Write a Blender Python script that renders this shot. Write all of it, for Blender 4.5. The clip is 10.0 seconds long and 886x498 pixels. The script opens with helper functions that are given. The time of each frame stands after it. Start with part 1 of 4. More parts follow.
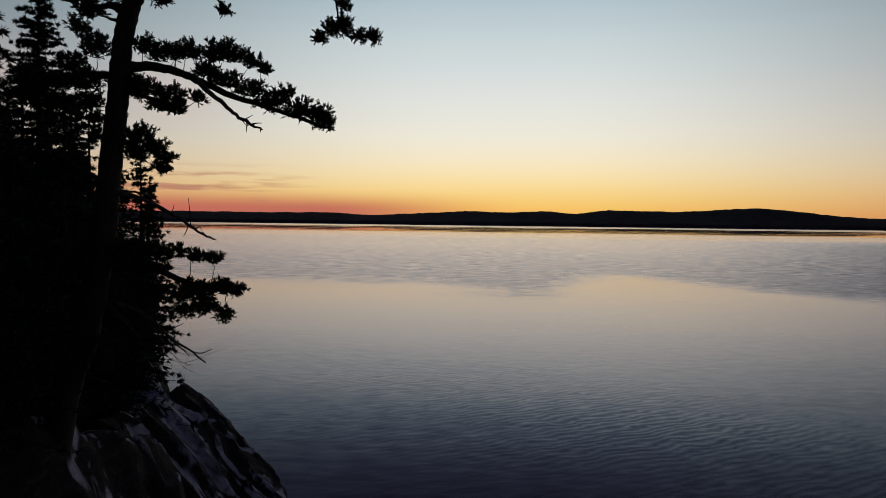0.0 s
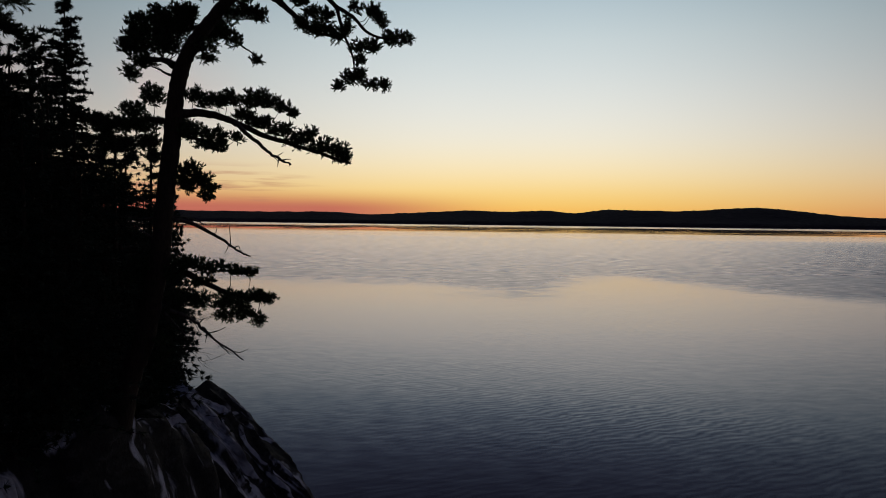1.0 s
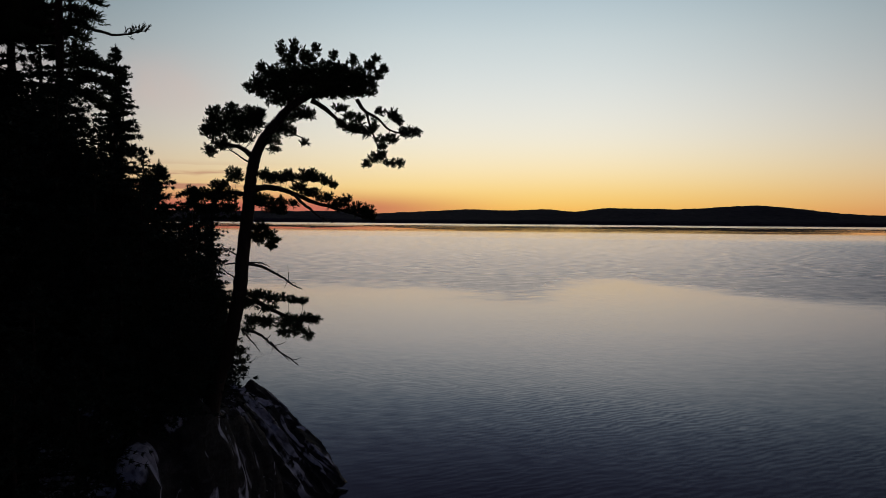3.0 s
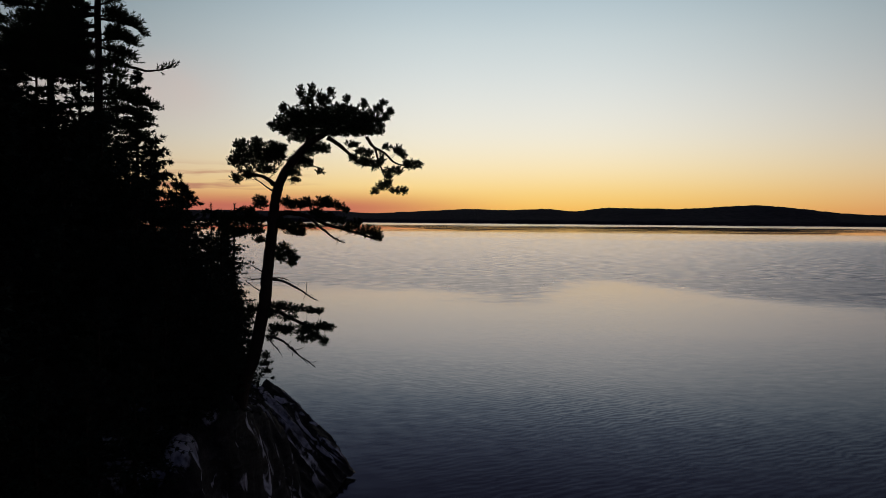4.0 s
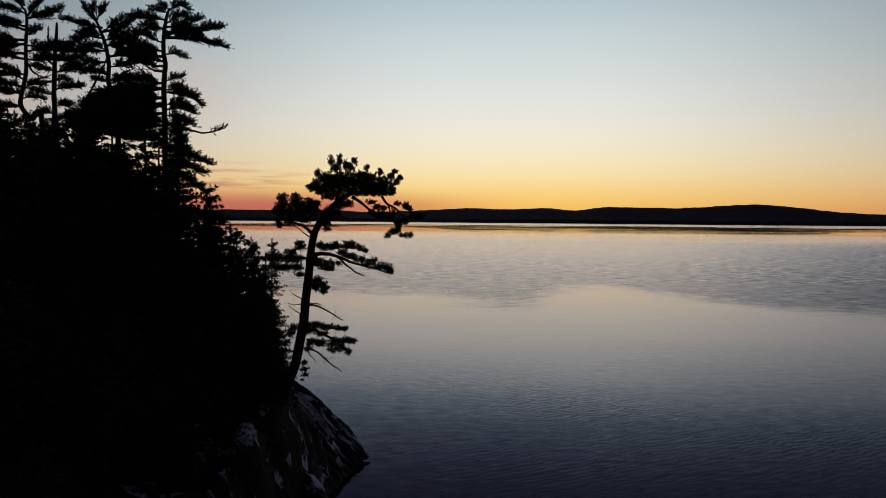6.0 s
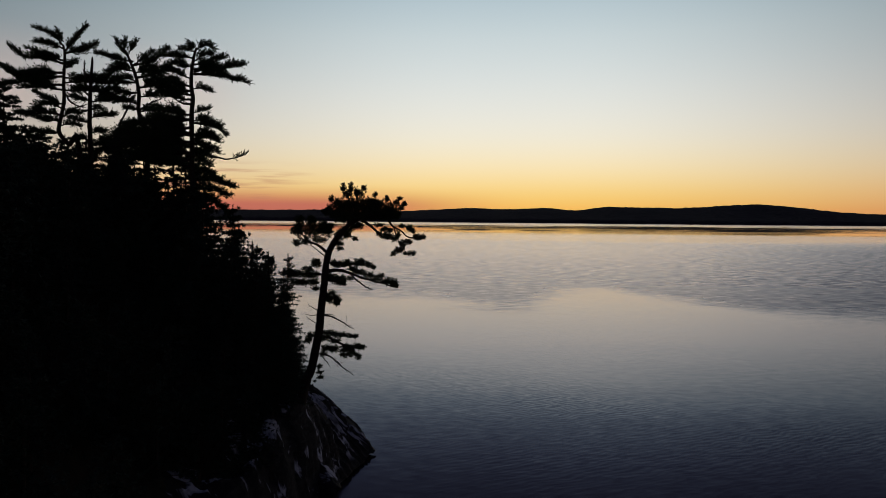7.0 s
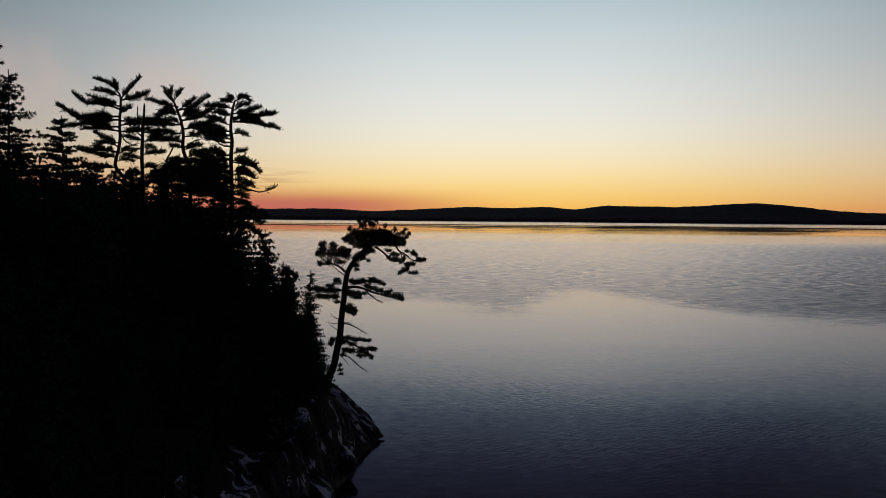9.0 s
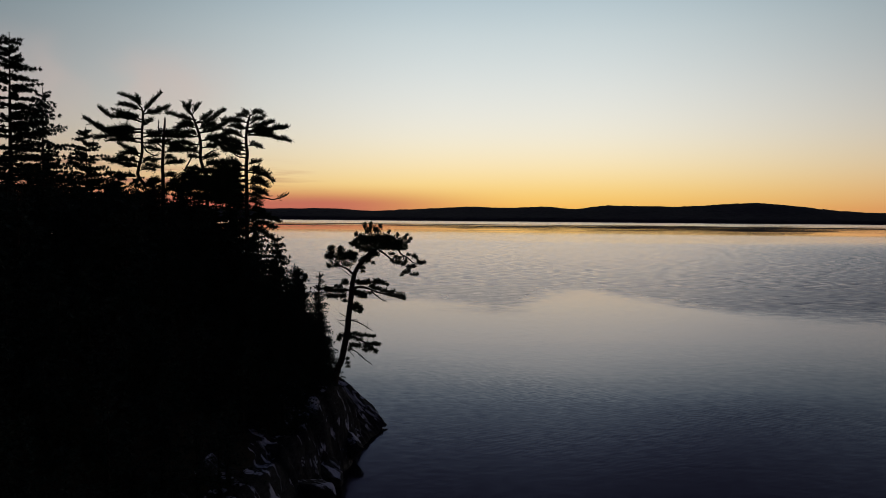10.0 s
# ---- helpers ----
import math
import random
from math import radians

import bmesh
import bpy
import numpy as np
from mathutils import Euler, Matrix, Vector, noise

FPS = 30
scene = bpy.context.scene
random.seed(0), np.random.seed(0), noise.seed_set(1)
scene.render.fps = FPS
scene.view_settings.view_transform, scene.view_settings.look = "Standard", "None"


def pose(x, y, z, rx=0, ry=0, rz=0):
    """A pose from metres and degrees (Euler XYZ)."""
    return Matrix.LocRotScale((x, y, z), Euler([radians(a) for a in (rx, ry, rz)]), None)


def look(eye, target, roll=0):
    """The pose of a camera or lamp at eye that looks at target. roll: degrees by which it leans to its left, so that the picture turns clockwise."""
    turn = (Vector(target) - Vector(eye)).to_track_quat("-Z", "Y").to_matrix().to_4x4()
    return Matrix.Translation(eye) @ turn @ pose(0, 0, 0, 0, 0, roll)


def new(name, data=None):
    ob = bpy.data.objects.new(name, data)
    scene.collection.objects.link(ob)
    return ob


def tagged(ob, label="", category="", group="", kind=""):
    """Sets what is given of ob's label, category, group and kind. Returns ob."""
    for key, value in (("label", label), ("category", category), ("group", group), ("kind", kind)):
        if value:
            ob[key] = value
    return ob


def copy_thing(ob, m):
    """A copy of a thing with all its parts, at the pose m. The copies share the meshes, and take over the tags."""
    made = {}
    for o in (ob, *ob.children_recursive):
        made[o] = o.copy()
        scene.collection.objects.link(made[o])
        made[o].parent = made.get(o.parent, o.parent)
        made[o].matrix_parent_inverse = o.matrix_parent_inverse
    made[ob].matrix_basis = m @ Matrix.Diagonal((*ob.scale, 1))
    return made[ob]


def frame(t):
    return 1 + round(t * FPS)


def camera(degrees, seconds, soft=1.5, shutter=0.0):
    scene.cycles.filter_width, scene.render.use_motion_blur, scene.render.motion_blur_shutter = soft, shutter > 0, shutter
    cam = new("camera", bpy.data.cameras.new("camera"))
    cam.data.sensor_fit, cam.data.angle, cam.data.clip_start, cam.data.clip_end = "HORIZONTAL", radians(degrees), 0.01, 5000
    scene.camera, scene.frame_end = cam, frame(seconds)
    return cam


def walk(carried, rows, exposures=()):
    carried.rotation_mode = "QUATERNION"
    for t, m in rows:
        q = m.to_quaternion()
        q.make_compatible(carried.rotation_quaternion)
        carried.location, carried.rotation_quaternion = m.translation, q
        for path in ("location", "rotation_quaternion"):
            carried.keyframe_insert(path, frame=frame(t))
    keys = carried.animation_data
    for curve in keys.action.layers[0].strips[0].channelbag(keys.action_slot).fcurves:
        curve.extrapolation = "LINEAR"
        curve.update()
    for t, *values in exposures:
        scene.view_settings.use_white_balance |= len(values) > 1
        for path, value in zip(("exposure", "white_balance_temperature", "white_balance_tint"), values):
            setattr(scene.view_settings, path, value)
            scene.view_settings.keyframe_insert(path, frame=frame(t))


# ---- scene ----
cam = camera(63.5, 10.0, soft=0.8)
PATH = [
    (0, (-0.249, 0.164, 6.428), (-0.356, 2.160, 6.356), 0.7),
    (0.5, (-0.201, -0.773, 6.593), (-0.307, 1.223, 6.520), 0.8),
    (1, (-0.161, -1.584, 6.745), (-0.267, 0.411, 6.671), 0.7),
    (1.5, (-0.127, -2.571, 6.953), (-0.234, -0.575, 6.879), 0.7),
    (2, (-0.077, -3.542, 7.188), (-0.184, -1.547, 7.112), 0.7),
    (2.5, (-0.015, -4.605, 7.427), (-0.122, -2.609, 7.350), 0.5),
    (4, (0.211, -7.875, 8.171), (0.103, -5.880, 8.092), 0.5),
    (4.5, (0.301, -9.066, 8.466), (0.193, -7.070, 8.386), 0.6),
    (5, (0.392, -10.341, 8.779), (0.283, -8.346, 8.697), 0.6),
    (5.5, (0.487, -11.617, 9.086), (0.378, -9.622, 9.004), 0.5),
    (7, (0.767, -15.872, 10.145), (0.657, -13.877, 10.062), 0.5),
    (7.5, (0.872, -17.320, 10.521), (0.763, -15.325, 10.437), 0.5),
    (8, (0.977, -18.731, 10.840), (0.867, -16.735, 10.755), 0.5),
    (8.5, (1.091, -20.205, 11.139), (0.982, -18.209, 11.054), 0.5),
    (9, (1.170, -21.590, 11.334), (1.061, -19.594, 11.247), 0.5),
    (9.5, (1.262, -23.004, 11.493), (1.153, -21.009, 11.405), 0.5),
    (10, (1.402, -24.514, 11.647), (1.293, -22.519, 11.559), 0.5),
]
walk(cam, [(t, look(e, a, r)) for t, e, a, r in PATH])

# ---- world: dusk sky, the sun is already below the far hills ----
def ramp(nodes, stops):
    node = nodes.new("ShaderNodeValToRGB")
    node.color_ramp.interpolation = "B_SPLINE" if len(stops) > 12 else "LINEAR"
    while len(node.color_ramp.elements) < len(stops):
        node.color_ramp.elements.new(0.5)
    for e, (p, c) in zip(node.color_ramp.elements, stops):
        e.position, e.color = p, (*c, 1) if len(c) == 3 else c
    return node


def mathnode(nodes, links, op, a, b=None, clamp=False):
    node = nodes.new("ShaderNodeMath")
    node.operation, node.use_clamp = op, clamp
    for socket, v in zip(node.inputs, (a, b)):
        if v is None:
            continue
        if isinstance(v, (int, float)):
            socket.default_value = v
        else:
            links.new(v, socket)
    return node.outputs[0]


def smooth(nodes, links, v, lo, hi):
    node = nodes.new("ShaderNodeMapRange")
    node.interpolation_type = "SMOOTHSTEP"
    links.new(v, node.inputs[0])
    node.inputs[1].default_value, node.inputs[2].default_value = lo, hi
    return node.outputs[0]


def mix(nodes, links, f, a, b, blend="MIX"):
    node = nodes.new("ShaderNodeMix")
    node.data_type, node.blend_type = "RGBA", blend
    for socket, v in ((node.inputs[0], f), (node.inputs[6], a), (node.inputs[7], b)):
        if isinstance(v, (int, float)):
            socket.default_value = v
        elif isinstance(v, tuple):
            socket.default_value = (*v, 1)
        else:
            links.new(v, socket)
    return node.outputs[2]


def elev(deg):
    return math.sqrt(math.sin(radians(deg)))


SKY_GLOW = [(0, (0.84, 0.33, 0.07)), (0.9, (0.88, 0.50, 0.11)), (2.2, (0.89, 0.62, 0.20)), (4, (0.91, 0.75, 0.44)),
            (6.5, (0.84, 0.80, 0.68)), (10, (0.72, 0.745, 0.725)), (14, (0.565, 0.645, 0.665)), (17.5, (0.42, 0.525, 0.58)),
            (18.8, (0.26, 0.375, 0.48)), (21.6, (0.095, 0.135, 0.245)), (25, (0.034, 0.04, 0.09)), (30, (0.02, 0.019, 0.052)), (36, (0.019, 0.018, 0.044)), (55, (0.03, 0.028, 0.056)), (90, (0.02, 0.023, 0.044))]
SKY_SIDE = [(0, (0.50, 0.14, 0.09)), (0.9, (0.54, 0.20, 0.12)), (2.2, (0.56, 0.30, 0.18)), (4, (0.48, 0.36, 0.26)),
            (6.5, (0.37, 0.335, 0.31)), (10, (0.26, 0.27, 0.285)), (14, (0.165, 0.215, 0.245)), (17.5, (0.11, 0.17, 0.21)),
            (21.6, (0.055, 0.078, 0.13)), (25, (0.03, 0.033, 0.066)), (30, (0.02, 0.02, 0.046)), (55, (0.022, 0.025, 0.048)), (90, (0.02, 0.023, 0.044))]
SKY_EAST = [(0, (0.025, 0.023, 0.035)), (8, (0.028, 0.027, 0.043)), (30, (0.02, 0.024, 0.042)), (90, (0.02, 0.023, 0.042))]

world = bpy.data.worlds.new("dusk")
scene.world = world
world.use_nodes = True
N, L = world.node_tree.nodes, world.node_tree.links
N.clear()
coord = N.new("ShaderNodeTexCoord")
sep = N.new("ShaderNodeSeparateXYZ")
L.new(coord.outputs["Generated"], sep.inputs[0])
up = mathnode(N, L, "SQRT", mathnode(N, L, "MAXIMUM", sep.outputs[2], 0.0))
az = mathnode(N, L, "ARCTAN2", sep.outputs[0], sep.outputs[1])
off = mathnode(N, L, "SUBTRACT", az, 0.035)
away = mathnode(N, L, "ABSOLUTE", off)
lefty = smooth(N, L, off, 0.05, -0.27)
glow, side, east = (ramp(N, [(elev(d), c) for d, c in stops]) for stops in (SKY_GLOW, SKY_SIDE, SKY_EAST))
for r in (glow, side, east):
    L.new(up, r.inputs[0])
sky = mix(N, L, smooth(N, L, away, 0.05, 0.82), glow.outputs[0], side.outputs[0])
sky = mix(N, L, smooth(N, L, away, 0.9, 2.4), sky, east.outputs[0])
# rosy band along the horizon, south of the glow
low = mathnode(N, L, "SUBTRACT", 1.0, smooth(N, L, up, elev(1.0), elev(2.8)))
sky = mix(N, L, mathnode(N, L, "MULTIPLY", mathnode(N, L, "MULTIPLY", low, lefty), 0.95), sky, (0.50, 0.135, 0.105))
# thin streaks of cloud
stretch = N.new("ShaderNodeMapping")
stretch.inputs["Scale"].default_value = (7.0, 7.0, 95.0)
stretch.inputs["Location"].default_value = (1.3, 0.4, 0.25)
L.new(coord.outputs["Generated"], stretch.inputs[0])
wisps = N.new("ShaderNodeTexNoise")
wisps.inputs["Scale"].default_value, wisps.inputs["Detail"].default_value = 1.0, 4.0
L.new(stretch.outputs[0], wisps.inputs["Vector"])
cloud = smooth(N, L, wisps.outputs[0], 0.47, 0.62)
window = mathnode(N, L, "MULTIPLY", smooth(N, L, up, elev(0.8), elev(1.8)), mathnode(N, L, "SUBTRACT", 1.0, smooth(N, L, up, elev(3.2), elev(4.6))))
cloud = mathnode(N, L, "MULTIPLY", mathnode(N, L, "MULTIPLY", cloud, window), mathnode(N, L, "MULTIPLY", smooth(N, L, off, -0.22, -0.42), 0.85))
sky = mix(N, L, cloud, sky, (0.42, 0.18, 0.13))
# faint rosy veil higher up
veil = N.new("ShaderNodeTexNoise")
veil.inputs["Scale"].default_value, veil.inputs["Detail"].default_value = 5.0, 3.0
L.new(coord.outputs["Generated"], veil.inputs["Vector"])
high = mathnode(N, L, "MULTIPLY", smooth(N, L, up, elev(6), elev(9.5)), mathnode(N, L, "SUBTRACT", 1.0, smooth(N, L, up, elev(10), elev(13.5))))
high = mathnode(N, L, "MULTIPLY", mathnode(N, L, "MULTIPLY", high, smooth(N, L, off, -0.33, -0.5)), mathnode(N, L, "MULTIPLY", smooth(N, L, veil.outputs[0], 0.3, 0.55), 0.6))
sky = mix(N, L, high, sky, (0.62, 0.45, 0.395))
sky = mix(N, L, smooth(N, L, sep.outputs[2], -0.004, -0.03), sky, (0.02, 0.022, 0.03))
nishita = N.new("ShaderNodeTexSky")
nishita.sky_type, nishita.sun_disc = "NISHITA", False
nishita.sun_elevation, nishita.sun_rotation = radians(-2.0), radians(2.0)
base = N.new("ShaderNodeBackground")
L.new(sky, base.inputs[0])
base.inputs[1].default_value = 1.0
haze = N.new("ShaderNodeBackground")
L.new(nishita.outputs[0], haze.inputs[0])
haze.inputs[1].default_value = 0.05
both = N.new("ShaderNodeAddShader")
L.new(base.outputs[0], both.inputs[0])
L.new(haze.outputs[0], both.inputs[1])
L.new(both.outputs[0], N.new("ShaderNodeOutputWorld").inputs[0])
scene.view_settings.exposure = 0.0


# ---- materials ----
def material(name, build):
    mat = bpy.data.materials.new(name)
    mat.use_nodes = True
    n, l = mat.node_tree.nodes, mat.node_tree.links
    build(n, l, n["Principled BSDF"])
    return mat


def noise_at(n, l, scale, detail=4.0, space="Object", stretch=(1, 1, 1), rough=0.55):
    c = n.new("ShaderNodeTexCoord")
    m = n.new("ShaderNodeMapping")
    m.inputs["Scale"].default_value = stretch
    l.new(c.outputs[space], m.inputs[0])
    t = n.new("ShaderNodeTexNoise")
    t.inputs["Scale"].default_value, t.inputs["Detail"].default_value, t.inputs["Roughness"].default_value = scale, detail, rough
    l.new(m.outputs[0], t.inputs["Vector"])
    return t.outputs[0]


def bump(n, l, height, distance, strength=1.0, before=None):
    b = n.new("ShaderNodeBump")
    b.inputs["Strength"].default_value, b.inputs["Distance"].default_value = strength, distance
    l.new(height, b.inputs["Height"])
    if before is not None:
        l.new(before, b.inputs["Normal"])
    return b.outputs[0]


def bark(n, l, p):
    big, fine = noise_at(n, l, 5.0, stretch=(1, 1, 0.25)), noise_at(n, l, 40.0, stretch=(1, 1, 0.3))
    r = ramp(n, [(0.3, (0.012, 0.009, 0.008)), (0.7, (0.045, 0.034, 0.028))])
    l.new(mathnode(n, l, "MULTIPLY", mathnode(n, l, "ADD", big, fine), 0.5), r.inputs[0])
    l.new(r.outputs[0], p.inputs["Base Color"])
    p.inputs["Roughness"].default_value = 0.92
    p.inputs["Specular IOR Level"].default_value = 0.2
    l.new(bump(n, l, fine, 0.012, 1.0, bump(n, l, big, 0.04)), p.inputs["Normal"])


def deadwood(n, l, p):
    fine = noise_at(n, l, 30.0, stretch=(1, 1, 0.3))
    r = ramp(n, [(0.3, (0.03, 0.027, 0.025)), (0.75, (0.085, 0.08, 0.074))])
    l.new(fine, r.inputs[0])
    l.new(r.outputs[0], p.inputs["Base Color"])
    p.inputs["Roughness"].default_value = 0.9
    p.inputs["Specular IOR Level"].default_value = 0.2
    l.new(bump(n, l, fine, 0.006), p.inputs["Normal"])


def needles_of(dark, light):
    def build(n, l, p):
        geo = n.new("ShaderNodeNewGeometry")
        patch = noise_at(n, l, 1.6, 2.0)
        v = mathnode(n, l, "ADD", mathnode(n, l, "MULTIPLY", geo.outputs["Random Per Island"], 0.5), mathnode(n, l, "MULTIPLY", patch, 0.5))
        r = ramp(n, [(0.2, dark), (0.8, light)])
        l.new(v, r.inputs[0])
        l.new(r.outputs[0], p.inputs["Base Color"])
        p.inputs["Roughness"].default_value = 0.75
        p.inputs["Specular IOR Level"].default_value = 0.15
    return build


def rock_snow(n, l, p):
    big, mid, fine = noise_at(n, l, 0.5, 6.0), noise_at(n, l, 3.0, 6.0, stretch=(1.2, 0.7, 1.8)), noise_at(n, l, 26.0, 5.0)
    r = ramp(n, [(0.35, (0.008, 0.008, 0.010)), (0.55, (0.015, 0.0148, 0.018)), (0.75, (0.055, 0.054, 0.06))])
    l.new(mathnode(n, l, "ADD", mathnode(n, l, "MULTIPLY", mid, 0.7), mathnode(n, l, "MULTIPLY", fine, 0.3)), r.inputs[0])
    geo = n.new("ShaderNodeNewGeometry")
    nz, pz = n.new("ShaderNodeSeparateXYZ"), n.new("ShaderNodeSeparateXYZ")
    l.new(geo.outputs["Normal"], nz.inputs[0])
    l.new(geo.outputs["Position"], pz.inputs[0])
    wet = mathnode(n, l, "SUBTRACT", 1.0, smooth(n, l, pz.outputs[2], 0.1, 0.5))
    # old snow lying in streaks along the beds of the rock
    turn = n.new("ShaderNodeMapping")
    turn.vector_type = "TEXTURE"
    turn.inputs["Rotation"].default_value = (radians(12), radians(46), radians(-6))
    turn.inputs["Scale"].default_value = (2.6, 0.75, 0.6)
    l.new(geo.outputs["Position"], turn.inputs[0])
    streak = n.new("ShaderNodeTexNoise")
    streak.inputs["Scale"].default_value, streak.inputs["Detail"].default_value = 1.25, 5.0
    streak.inputs["Roughness"].default_value, streak.inputs["Distortion"].default_value = 0.5, 0.7
    l.new(turn.outputs[0], streak.inputs["Vector"])
    snow = mathnode(n, l, "ADD", mathnode(n, l, "ADD", streak.outputs[0], mathnode(n, l, "MULTIPLY", nz.outputs[2], 0.12)), mathnode(n, l, "MULTIPLY", big, 0.15))
    snow = mathnode(n, l, "MULTIPLY", smooth(n, l, snow, 0.672, 0.765), smooth(n, l, pz.outputs[2], 0.3, 0.7))
    c = mix(n, l, mathnode(n, l, "MULTIPLY", wet, 0.5), r.outputs[0], (0.025, 0.025, 0.024))
    c = mix(n, l, snow, c, (0.40, 0.41, 0.52))
    l.new(c, p.inputs["Base Color"])
    l.new(mathnode(n, l, "SUBTRACT", 0.85, mathnode(n, l, "MULTIPLY", wet, 0.3)), p.inputs["Roughness"])
    p.inputs["Specular IOR Level"].default_value = 0.12
    l.new(bump(n, l, fine, 0.03, 0.8, bump(n, l, mid, 0.15)), p.inputs["Normal"])


def forest_floor(n, l, p):
    mid, fine = noise_at(n, l, 2.0, 5.0), noise_at(n, l, 22.0, 4.0)
    r = ramp(n, [(0.3, (0.01, 0.009, 0.006)), (0.7, (0.035, 0.03, 0.02))])
    l.new(mathnode(n, l, "MULTIPLY", mathnode(n, l, "ADD", mid, fine), 0.5), r.inputs[0])
    l.new(r.outputs[0], p.inputs["Base Color"])
    p.inputs["Roughness"].default_value = 0.95
    p.inputs["Specular IOR Level"].default_value = 0.1
    l.new(bump(n, l, fine, 0.05), p.inputs["Normal"])


def far_forest(n, l, p):
    mid = noise_at(n, l, 0.06, 6.0)
    r = ramp(n, [(0.35, (0.011, 0.008, 0.015)), (0.7, (0.028, 0.021, 0.036))])
    l.new(mid, r.inputs[0])
    l.new(r.outputs[0], p.inputs["Base Color"])
    p.inputs["Roughness"].default_value = 0.95
    p.inputs["Specular IOR Level"].default_value = 0.05
    l.new(bump(n, l, mid, 6.0), p.inputs["Normal"])


def sea(n, l, p):
    c = n.new("ShaderNodeTexCoord")
    xyz = n.new("ShaderNodeSeparateXYZ")
    l.new(c.outputs["Object"], xyz.inputs[0])
    y = xyz.outputs[1]
    # belts of calm and wind-ruffled water, with wandering edges
    wander = mathnode(n, l, "ADD", y, mathnode(n, l, "MULTIPLY", mathnode(n, l, "SUBTRACT", noise_at(n, l, 0.045, 4.0, stretch=(0.6, 1, 1)), 0.5), 24.0))
    # where the ruffled belt begins; a tongue of smooth water reaches into it
    begin = ramp(n, [((x0 + 60) / 120, (v, v, v)) for x0, v in ((-60, 0.76), (-8, 0.70), (3, 0.60), (6, 0.64), (12, 0.80), (18, 0.88), (25, 0.74), (33, 0.60), (60, 0.55))])
    l.new(mathnode(n, l, "DIVIDE", mathnode(n, l, "ADD", xyz.outputs[0], 60.0), 120.0), begin.inputs[0])
    ragged = mathnode(n, l, "MULTIPLY", mathnode(n, l, "SUBTRACT", noise_at(n, l, 0.12, 5.0, stretch=(0.45, 1, 1)), 0.5), 22.0)
    near_edge = mathnode(n, l, "ADD", mathnode(n, l, "SUBTRACT", y, mathnode(n, l, "MULTIPLY", begin.outputs[0], 100.0)), ragged)
    far_edge = mathnode(n, l, "ADD", y, mathnode(n, l, "MULTIPLY", mathnode(n, l, "SUBTRACT", noise_at(n, l, 0.004, 3.0, stretch=(0.5, 1, 1)), 0.5), 260.0))
    shore_edge = mathnode(n, l, "ADD", y, mathnode(n, l, "MULTIPLY", mathnode(n, l, "SUBTRACT", noise_at(n, l, 0.0022, 4.0, stretch=(0.6, 1.6, 1)), 0.5), 2200.0))
    ruffled = mathnode(n, l, "MULTIPLY", smooth(n, l, near_edge, -5.0, 17.0), mathnode(n, l, "SUBTRACT", 1.0, smooth(n, l, far_edge, 460.0, 580.0)))
    farther = smooth(n, l, shore_edge, 1100.0, 1350.0)
    ruffled = mathnode(n, l, "MAXIMUM", ruffled, farther)
    # long low ripples, and short chop inside the ruffled belts
    m = n.new("ShaderNodeMapping")
    m.inputs["Scale"].default_value = (0.8, 1.0, 1.0)
    m.inputs["Rotation"].default_value = (0, 0, radians(-36))
    l.new(c.outputs["Object"], m.inputs[0])
    wave = n.new("ShaderNodeTexWave")
    wave.wave_type, wave.bands_direction = "BANDS", "Y"
    wave.inputs["Scale"].default_value, wave.inputs["Distortion"].default_value = 1.05, 9.0
    wave.inputs["Detail"].default_value, wave.inputs["Detail Scale"].default_value = 2.0, 0.9
    l.new(m.outputs[0], wave.inputs["Vector"])
    breath = smooth(n, l, noise_at(n, l, 0.06, 2.0, stretch=(0.5, 1, 1)), 0.38, 0.66)
    calm = mathnode(n, l, "SUBTRACT", 1.0, smooth(n, l, y, 60.0, 300.0))

    def slope(v, k):
        return mathnode(n, l, "MULTIPLY", mathnode(n, l, "SUBTRACT", v, 0.5), k)

    gusts = smooth(n, l, noise_at(n, l, 0.11, 4.0, stretch=(0.35, 1, 1)), 0.25, 0.75)
    chop_k = mathnode(n, l, "MULTIPLY", ruffled, mathnode(n, l, "ADD", mathnode(n, l, "MULTIPLY", gusts, 0.42), 0.12))
    small_k = mathnode(n, l, "ADD", mathnode(n, l, "MULTIPLY", calm, 0.048), mathnode(n, l, "MULTIPLY", smooth(n, l, noise_at(n, l, 0.012, 4.0, stretch=(0.2, 1, 1)), 0.46, 0.56), 0.11))
    # the smooth belt before the ruffled water
    belt = mathnode(n, l, "MULTIPLY", mathnode(n, l, "MULTIPLY", smooth(n, l, wander, 30.0, 50.0), mathnode(n, l, "SUBTRACT", 1.0, smooth(n, l, y, 250.0, 400.0))), 0.68)
    small_k = mathnode(n, l, "MULTIPLY", small_k, mathnode(n, l, "SUBTRACT", 1.0, belt))
    ripple_k = mathnode(n, l, "MULTIPLY", mathnode(n, l, "MULTIPLY", breath, calm), 0.027)
    sy = mathnode(n, l, "ADD", slope(wave.outputs[1], ripple_k), slope(noise_at(n, l, 2.5, 3.0, stretch=(0.42, 1, 1)), small_k))
    sy = mathnode(n, l, "ADD", sy, slope(noise_at(n, l, 1.7, 4.0, stretch=(0.24, 1, 1)), chop_k))
    groups = mathnode(n, l, "MULTIPLY", mathnode(n, l, "MULTIPLY", ruffled, mathnode(n, l, "SUBTRACT", 1.0, farther)), 0.17)
    sy = mathnode(n, l, "ADD", sy, slope(noise_at(n, l, 1.5, 3.0, stretch=(0.3, 0.3, 1)), groups))
